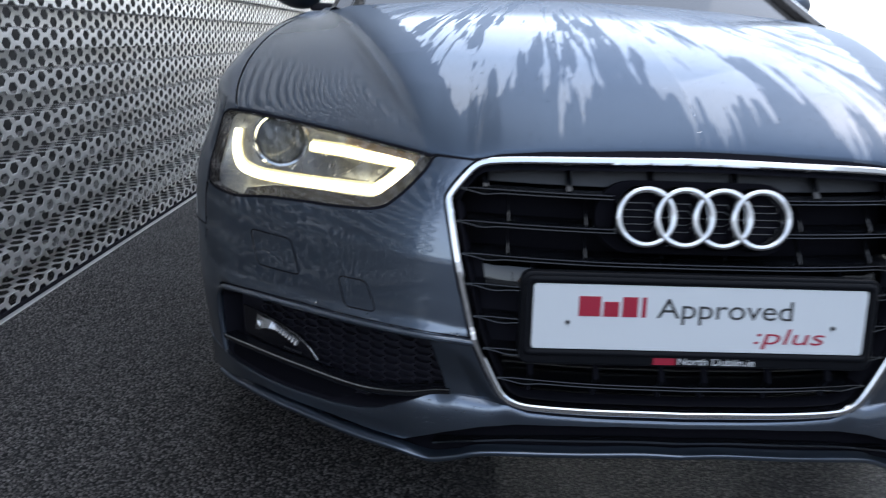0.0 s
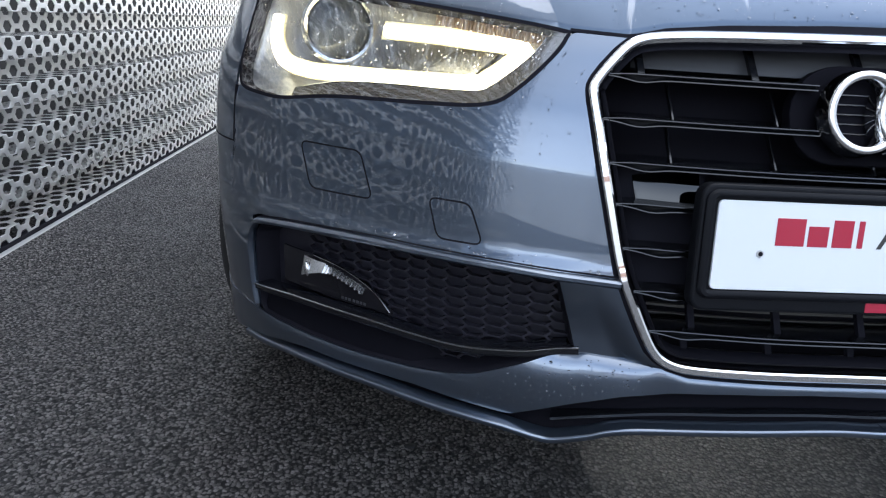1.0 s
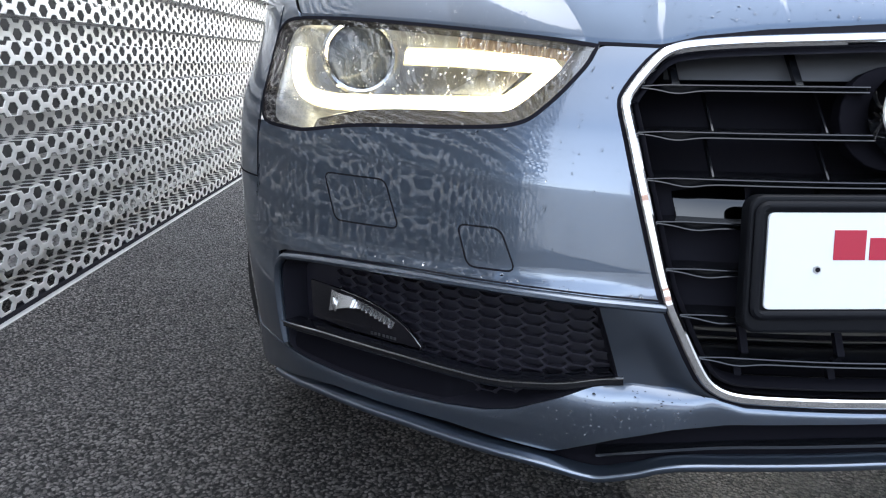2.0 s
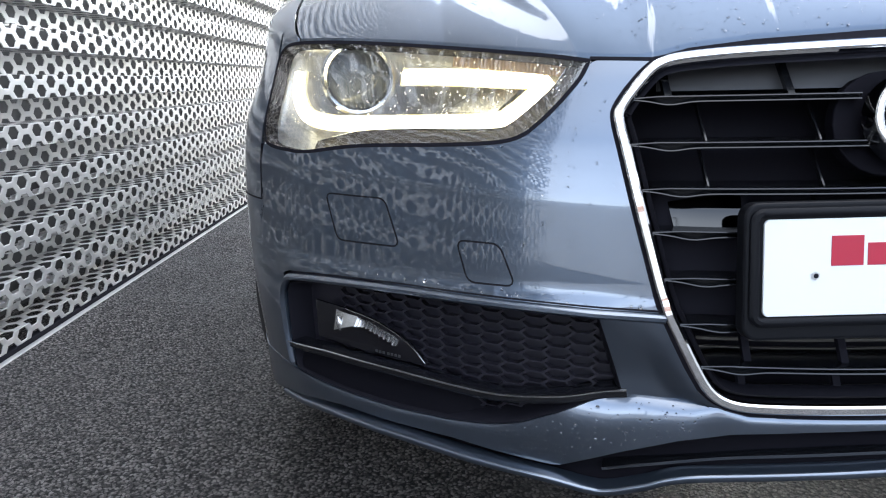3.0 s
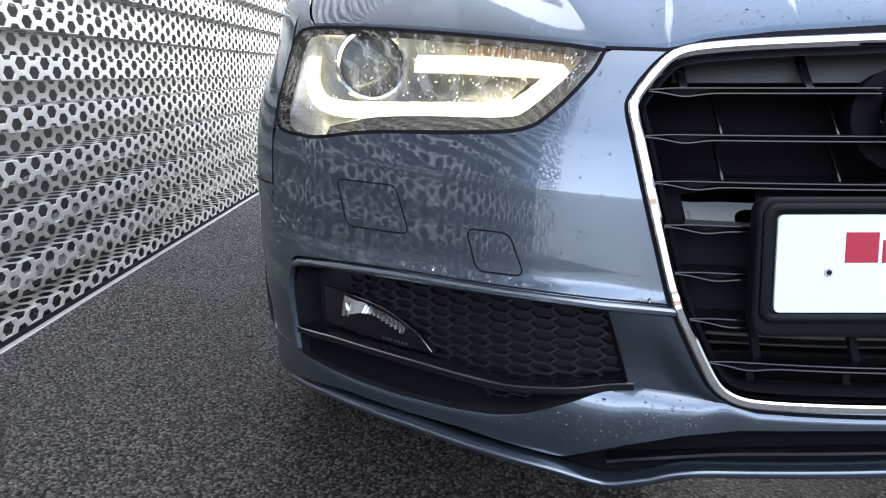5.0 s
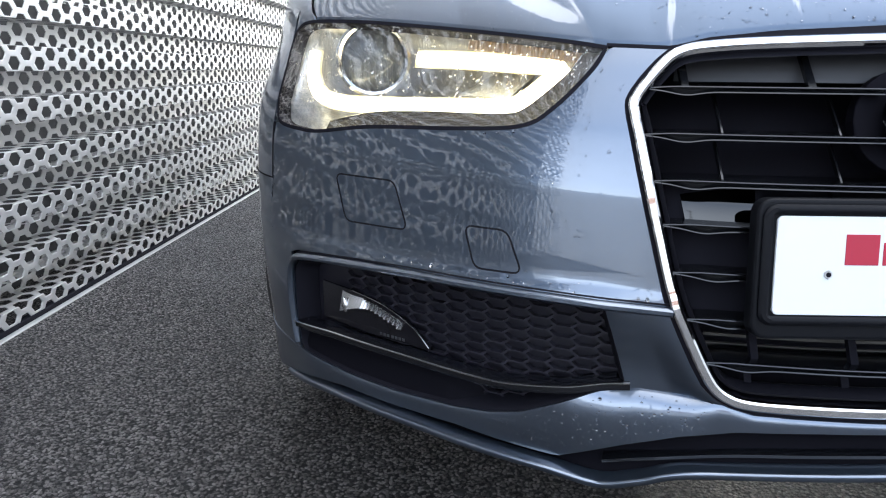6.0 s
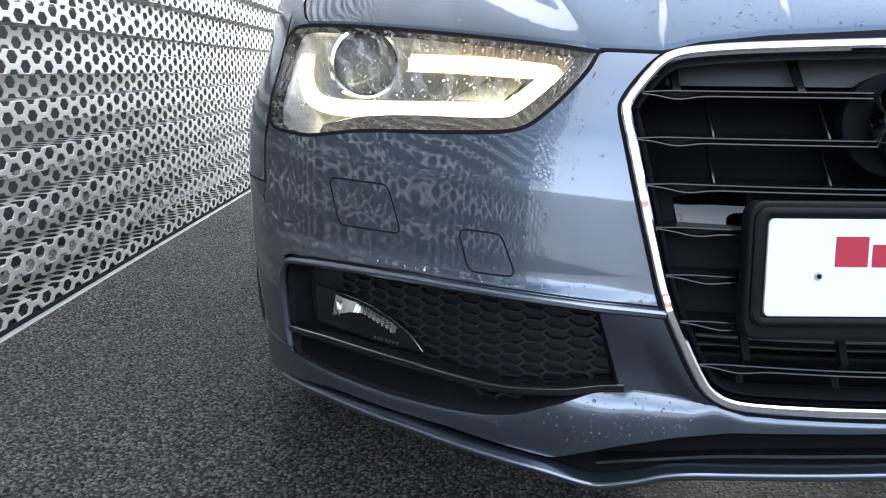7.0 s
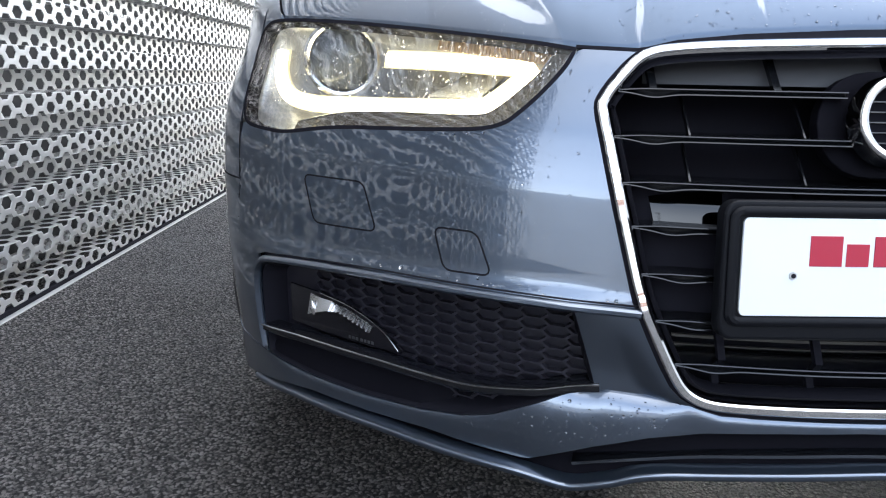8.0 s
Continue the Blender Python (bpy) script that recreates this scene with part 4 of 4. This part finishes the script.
# ---- bonnet, wings and the rest of the body ----
def hood_place(s, t, d):
    u = s * 0.915
    e = Vector(lift(u, hood_front(abs(u)), -0.0))
    k = abs(s)
    r = Vector((0.76 * s, 1.34 - 0.16 * k * k, 1.035 - 0.05 * k * k))
    base = Vector(lift(u, 0.775 + 0.012 * k * k, -0.0))
    p1 = base + Vector((0.03 * s * k ** 3, 0.05 + 0.03 * k, 0.055 - 0.02 * k))
    p2 = base.lerp(r, 0.45) + Vector((0.075 * s * k ** 3, 0, 0.055))
    a, b, c = (1 - t), t, 0
    p = e * a ** 3 + p1 * 3 * a * a * b + p2 * 3 * a * b * b + r * b ** 3
    ridge = 1 / (1 + math.exp((abs(p.x) - (0.41 + 0.33 * t)) * 75))
    p.z += 0.030 * (1 - k ** 4) * math.sin(math.pi * t)
    p.z += 0.012 * ridge * min(t * 4, 1)
    p.z += 0.0034 * math.exp(-((abs(p.x) - 0.412 - 0.33 * t) / 0.006) ** 2) * smooth_step((t - 0.12) / 0.2)
    p.z -= d
    return tuple(p)


shell("bonnet", lambda s, t, d: hood_place(2 * s - 1, t * t * 0.5 + t * 0.5, d), 640, 60, WET, car, th=0.006)


EDGE = [hood_place(1.0, i / 40, 0) for i in range(41)]
EDGE_X, EDGE_Z = [(y, x) for x, y, z in EDGE], [(y, z) for x, y, z in EDGE]


def arch(y):
    d = abs(y - 0.88)
    return 0.32 + math.sqrt(max(0.352 ** 2 - d * d, 0)) if d < 0.352 else 0.0


def wing(side):
    def low(u):
        y = lift(u, 0.6)[1]
        return max(arch(y), 0.549 if y < 0.62 else 0.20)
    skin("wing", 0.984, 2.05, low, lambda u: 0.784 + 0.016 * min((u - 0.921) / 0.068, 1), 70, 14, PAINT, car, side)

    def crown(s, t, d):
        u = 0.921 + 1.13 * s
        a = Vector(lift(side * u, lamp_high(u) + 0.002 if u < 0.981 else 0.784 + 0.016 * min(s / 0.06, 1), 0))
        y = a.y
        b = Vector((side * (lerp_table(EDGE_X, y) + 0.004), y, lerp_table(EDGE_Z, y)))
        m = Vector((a.x - side * 0.006, y, b.z))
        p = a * (1 - t) ** 2 + m * 2 * t * (1 - t) + b * t * t
        p.z -= d
        return tuple(p)
    shell("wing_top", crown, 150, 10, PAINT, car, th=0.004, flip=side < 0)


wing(-1)
wing(1)


def body_section(y, k):
    """Half outline of the body behind the wings."""
    w = lerp_table([(1.4, 0.913), (3.6, 0.905), (4.3, 0.82), (4.62, 0.66)], y)
    deck = lerp_table([(1.4, 1.0), (3.4, 1.02), (4.1, 1.05), (4.5, 1.02), (4.62, 0.75)], y)
    floor_z = lerp_table([(1.4, 0.2), (4.2, 0.2), (4.62, 0.35)], y)
    pts = [(0.0, floor_z), (w - 0.06, floor_z), (w - 0.01, floor_z + 0.12), (w, 0.55), (w - 0.01, 0.72), (w - 0.06, deck - 0.10), (w - 0.13, deck - 0.02), (0.0, deck)]
    return pts[k]


def hull(side):
    stations = [1.40, 1.7, 2.2, 2.8, 3.3, 3.5, 3.7, 3.9, 4.1, 4.3, 4.5, 4.62]
    vs = [(side * body_section(y, k)[0], y, body_section(y, k)[1]) for y in stations for k in range(8)]
    fs = [(i * 8 + k, (i + 1) * 8 + k, (i + 1) * 8 + k + 1, i * 8 + k + 1) for i in range(11) for k in range(7)]
    fs.append(tuple(88 + k for k in range(8)))
    me = bpy.data.meshes.new("body_side")
    me.from_pydata(vs, [], fs if side < 0 else [f[::-1] for f in fs])
    link("body_side", me, PAINT, car)


hull(-1)
hull(1)


def cabin(s, t, d):
    """Windscreen, roof and rear window in one sweep of sections."""
    y = 1.22 + 2.75 * t
    z = lerp_table([(1.22, 1.02), (1.45, 1.12), (1.7, 1.24), (2.0, 1.355), (2.3, 1.41), (2.8, 1.425), (3.2, 1.38), (3.6, 1.25), (3.97, 1.06)], y)
    w = 0.60 + 0.10 * (1 - (z - 1.0) / 0.43)
    x = 2 * s - 1
    return (x * w, y - 0.14 * x * x * (1 if t < 0.35 else 0), z - 0.05 * abs(x) ** 3 - d)


shell("windscreen", lambda s, t, d: cabin(s, t * 0.30, d), 24, 12, TINT, car, "wet windscreen")
for side in (0, 1):
    sweep("screen_pillar", [(cabin(side, 0.30 * i / 10, -0.004), (0, -0.5, 0.8)) for i in range(11)], oval(0.024, 8), GLOSS, car)
shell("roof", lambda s, t, d: cabin(s, 0.305 + 0.42 * t, d), 24, 12, PAINT, car)
shell("rear_window", lambda s, t, d: cabin(s, 0.73 + 0.27 * t, d), 24, 8, TINT, car)
for side in (-1, 1):
    def glass_side(s, t, d, side=side):
        y = 1.5 + 2.3 * s
        top = cabin(1.0, (y - 1.22 + 0.0) / 2.75, 0)
        return (side * (0.80 + (top[0] - 0.80) * t - d), y, 0.95 + (max(top[2], 0.97) - 0.95) * t)
    shell("side_window", glass_side, 24, 6, TINT, car, flip=side < 0)


def lathe(profile, seg=48):
    """Profile of (radius, x) turned round the x axis."""
    bm = bmesh.new()
    rows = []
    for i in range(seg):
        a = 2 * math.pi * i / seg
        rows.append([bm.verts.new((x, r * math.cos(a), r * math.sin(a))) for r, x in profile])
    for i in range(seg):
        for j in range(len(profile) - 1):
            bm.faces.new((rows[i][j], rows[(i + 1) % seg][j], rows[(i + 1) % seg][j + 1], rows[i][j + 1]))
    return bm


for sx in (-1, 1):
    shell("arch_liner", lambda s, t, d: (sx * (0.52 + 0.37 * s), 0.88 - (0.356 + d) * math.cos(math.pi * t), 0.30 + (0.356 + d) * math.sin(math.pi * t)), 4, 24, GAP, car, th=0.004)
for sx in (-1, 1):
    for y in (0.88, 3.69):
        wheel = empty("wheel", (sx * 0.782, y, 0.32))
        wheel.parent, wheel.matrix_parent_inverse = car, car_inv
        # the front wheels are turned a little
        wheel.rotation_euler = (0, 0, (math.pi if sx < 0 else 0.0) - radians(13 if y < 1 else 0))
        part("tyre", lathe([(0.235, -0.11), (0.28, -0.118), (0.305, -0.112), (0.317, -0.095), (0.32, -0.05), (0.32, 0.05), (0.317, 0.095), (0.305, 0.112), (0.28, 0.118), (0.235, 0.11), (0.235, -0.11)]), RUBBER, wheel, smooth=True)
        rim = part("rim", lathe([(0.236, -0.10), (0.24, 0.10), (0.228, 0.105), (0.215, 0.09), (0.21, 0.0), (0.05, -0.01), (0.0001, -0.01)]), ALLOY, wheel, smooth=True)
        for k in range(5):
            bm = box(0.05, 0.085, -0.028, 0.028, 0.02, 0.225, 0.008)
            bm.transform(pose(0, 0, 0, 72 * k, 0, 0))
            part("spoke", bm, ALLOY, wheel)
for sx in (-1, 1):
    bm = bmesh.new()
    bmesh.ops.create_uvsphere(bm, u_segments=24, v_segments=14, radius=1)
    for v in bm.verts:
        v.co.y = max(v.co.y, -1) if v.co.y < 0.45 else 0.45
        v.co.z *= 1.0 - 0.18 * v.co.x * sx
    bm.transform(Matrix.Translation((sx * 0.955, 1.86, 1.085)) @ Matrix.Diagonal((0.108, 0.08, 0.075, 1)))
    mirror = part("door_mirror", bm, PAINT, car, "painted door mirror housing", True)
    part("mirror_stalk", box(min(sx * 0.80, sx * 0.90), max(sx * 0.80, sx * 0.90), 1.84, 1.90, 1.005, 1.035, 0.008), BLACK, mirror)
for ob in car.children:
    if ob.name.split(".")[0] != "wheel":
        ob.matrix_parent_inverse = car_inv


# ---- raindrops ----
def raindrops(name, count, place, sizes, seed, label):
    """Joined low domes: place(random) gives a point on the skin and its outward direction."""
    rng = random.Random(seed)
    vs, fs = [], []
    for _ in range(count):
        p, n = place(rng)
        n = Vector(n).normalized()
        a = n.cross(Vector((0.3, 0.2, 1))).normalized()
        b = n.cross(a)
        r = rng.uniform(*sizes) * rng.choice((0.6, 0.8, 1.0, 1.0, 1.5))
        base = len(vs)
        for rr, hh in ((1.0, -0.05), (0.72, 0.26)):
            for k in range(7):
                c = 2 * math.pi * k / 7
                vs.append(tuple(Vector(p) + (a * math.cos(c) * rr + b * math.sin(c) * rr * 1.15) * r + n * hh * r))
        vs.append(tuple(Vector(p) + n * 0.36 * r))
        for k in range(7):
            j = (k + 1) % 7
            fs.append((base + k, base + j, base + 7 + j, base + 7 + k))
            fs.append((base + 7 + k, base + 7 + j, base + 14))
        fs.append(tuple(base + k for k in range(7))[::-1])
    me = bpy.data.meshes.new(name)
    me.from_pydata(vs, [], fs)
    me.update()
    ob = link(name, me, WATER)
    return tagged(ob, label, "raindrops", kind="stuff")


def on_hood(rng):
    s, t = rng.uniform(-0.75, 0.75), rng.uniform(0.0, 1.0) ** 0.9 * 0.6
    p = Vector(hood_place(s, t, 0))
    while abs(abs(p.x) - 0.41 - 0.33 * t) < 0.05:
        s = rng.uniform(-0.75, 0.75)
        p = Vector(hood_place(s, t, 0))
    n = (Vector(hood_place(s + 0.01, t, 0)) - p).cross(Vector(hood_place(s, t + 0.01, 0)) - p)
    return p, n


def on_bumper(rng):
    side = rng.choice((-1, 1))
    k = rng.random()
    if k < 0.35:
        u, z = rng.uniform(0.36, 0.75), rng.gauss(0.468, 0.006)
    elif k < 0.5:
        u, z = rng.choice((0.436, 0.455, 0.462, 0.478)) + rng.gauss(0, 0.0012), rng.uniform(0.47, 0.73)
        u = max(u, grille_u(z) + 0.014)
    elif k < 0.65:
        u, z = rng.uniform(0.37, 0.62), rng.uniform(0.48, 0.735)
        u = max(u, grille_u(z) + 0.014)
    else:
        u, t = rng.uniform(0.30, 0.56), rng.uniform(0.1, 0.9)
        z = lip_top(u) + (band_high(u) - lip_top(u)) * t
        return lift(side * u, z, flare_at(u, t)), outward(side * u, z)
    return lift(side * u, min(z, lamp_low(u) - 0.004)), outward(side * u, z)


def on_lens(rng):
    side = rng.choice((-1, 1))
    u = rng.uniform(0.46, 0.96)
    z = lamp_low(u) + (lamp_high(u) - lamp_low(u)) * rng.uniform(0.25, 0.97)
    return lift(side * u, z), outward(side * u, z)


raindrops("bonnet_raindrops", 3600, on_hood, (0.0005, 0.0013), 3, "clear raindrops beaded over the bonnet")
raindrops("bumper_raindrops", 700, on_bumper, (0.0006, 0.0017), 4, "scattered raindrops on the bumper")
raindrops("lens_raindrops", 1700, on_lens, (0.0005, 0.0011), 5, "fine raindrops on the headlight lenses")


# ---- unseen plain walls, added to block low skylight and shape reflections ----
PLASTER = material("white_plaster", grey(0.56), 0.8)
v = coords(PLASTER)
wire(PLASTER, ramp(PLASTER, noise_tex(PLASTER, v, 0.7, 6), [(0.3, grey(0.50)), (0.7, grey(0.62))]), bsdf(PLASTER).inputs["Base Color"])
tagged(part("light_block_right", box(8.5, 8.8, -14, 8.5, 0, 5.5), PLASTER), "unseen plaster wall added beside the yard to shape the light", "wall", kind="structure")
tagged(part("light_block_behind", box(-22, 20, -14.3, -14, 0, 2.8), PLASTER), "unseen plaster wall added across the yard to block low skylight", "wall", kind="structure")
bm = bmesh.new()
bmesh.ops.create_icosphere(bm, subdivisions=2, radius=1)
for v in bm.verts:
    v.co = Vector((v.co.x * 0.016, v.co.y * 0.011, v.co.z * 0.003)) * (0.75 + 0.5 * noise.noise(v.co * 2.1))
bm.transform(Matrix.Translation((-0.57, 0.354, 0.001)))
tagged(part("mud_clump", bm, RUBBER, None, smooth=True), "small dark clump of mud on the asphalt", "mud")


# ---- across the yard, seen in the car's paint and gloss trim ----
TILES = material("clay_tiles", (0.15, 0.085, 0.06), 0.8)
v = coords(TILES)
wire(TILES, ramp(TILES, noise_tex(TILES, v, 3.0, 5), [(0.3, (0.14, 0.080, 0.058)), (0.7, (0.22, 0.13, 0.095))]), bsdf(TILES).inputs["Base Color"])
RENDERED = material("cream_render", (0.62, 0.55, 0.44), 0.85)
v = coords(RENDERED)
wire(RENDERED, ramp(RENDERED, noise_tex(RENDERED, v, 1.2, 5), [(0.3, (0.54, 0.47, 0.37)), (0.7, (0.68, 0.61, 0.50))]), bsdf(RENDERED).inputs["Base Color"])
LEAF = material("hedge_leaves", (0.05, 0.10, 0.03), 0.6)
v = coords(LEAF)
wire(LEAF, ramp(LEAF, noise_tex(LEAF, v, 9.0, 3), [(0.3, (0.03, 0.07, 0.02)), (0.7, (0.08, 0.15, 0.04))]), bsdf(LEAF).inputs["Base Color"])
house = tagged(empty("house", (-2.0, -22.0, 0)), "low cream rendered house with a clay tile roof", "house")
for name, bm, mat in (("wall", box(-3.6, 3.6, -3.2, 3.2, 0, 3.4), RENDERED), ("chimney", box(1.6, 2.3, -0.4, 0.4, 3.6, 6.9, 0.02, 1), RENDERED)):
    part(name, bm, mat, house)
bm = bmesh.new()
ends = [[bm.verts.new((x, y, z)) for y, z in ((3.6, 3.25), (0.0, 6.0), (-3.6, 3.25), (-3.6, 3.05), (0.0, 5.75), (3.6, 3.05))] for x in (-3.9, 3.9)]
for k in range(6):
    bm.faces.new((ends[0][k], ends[0][(k + 1) % 6], ends[1][(k + 1) % 6], ends[1][k]))
for e in ends:
    bm.faces.new(e[:2] + e[4:])
    bm.faces.new(e[1:5])
part("roof", bm, TILES, house)
rng = random.Random(11)
bm = bmesh.new()
for _ in range(420):
    x, a = rng.uniform(2.2, 7.5), rng.uniform(0, math.pi)
    r, k = rng.uniform(0.10, 0.24), rng.uniform(0.3, 1.0)
    m = Matrix.Translation((x, -17.0 + 0.8 * k * math.cos(a), 0.3 + (2.9 + 0.8 * math.sin(x * 1.7)) * rng.uniform(0.0, 1.0))) @ pose(0, 0, 0, rng.uniform(0, 180), rng.uniform(0, 180), 0) @ Matrix.Diagonal((r, r * 0.8, r * 0.35, 1))
    bmesh.ops.create_icosphere(bm, subdivisions=1, radius=1, matrix=m)
tagged(part("hedge", bm, LEAF), "tall uneven green hedge across the yard", "hedge", kind="stuff")
POLE = material("pole_paint", grey(0.22), 0.5, 0.4)
post = tagged(empty("lamp_post", (3.1, -15.2, 0)), "slim grey steel lamp post across the yard", "lamp post", group="lamp posts across the yard")
bm = bmesh.new()
bmesh.ops.create_cone(bm, cap_ends=True, segments=12, radius1=0.09, radius2=0.05, depth=7.0, matrix=Matrix.Translation((0, 0, 3.5)))
part("pole", bm, POLE, post, smooth=True)
part("lantern", box(-0.12, 0.12, -0.05, 0.55, 6.95, 7.07, 0.03), POLE, post)
copy_thing(post, pose(-5.4, -15.2, 0))
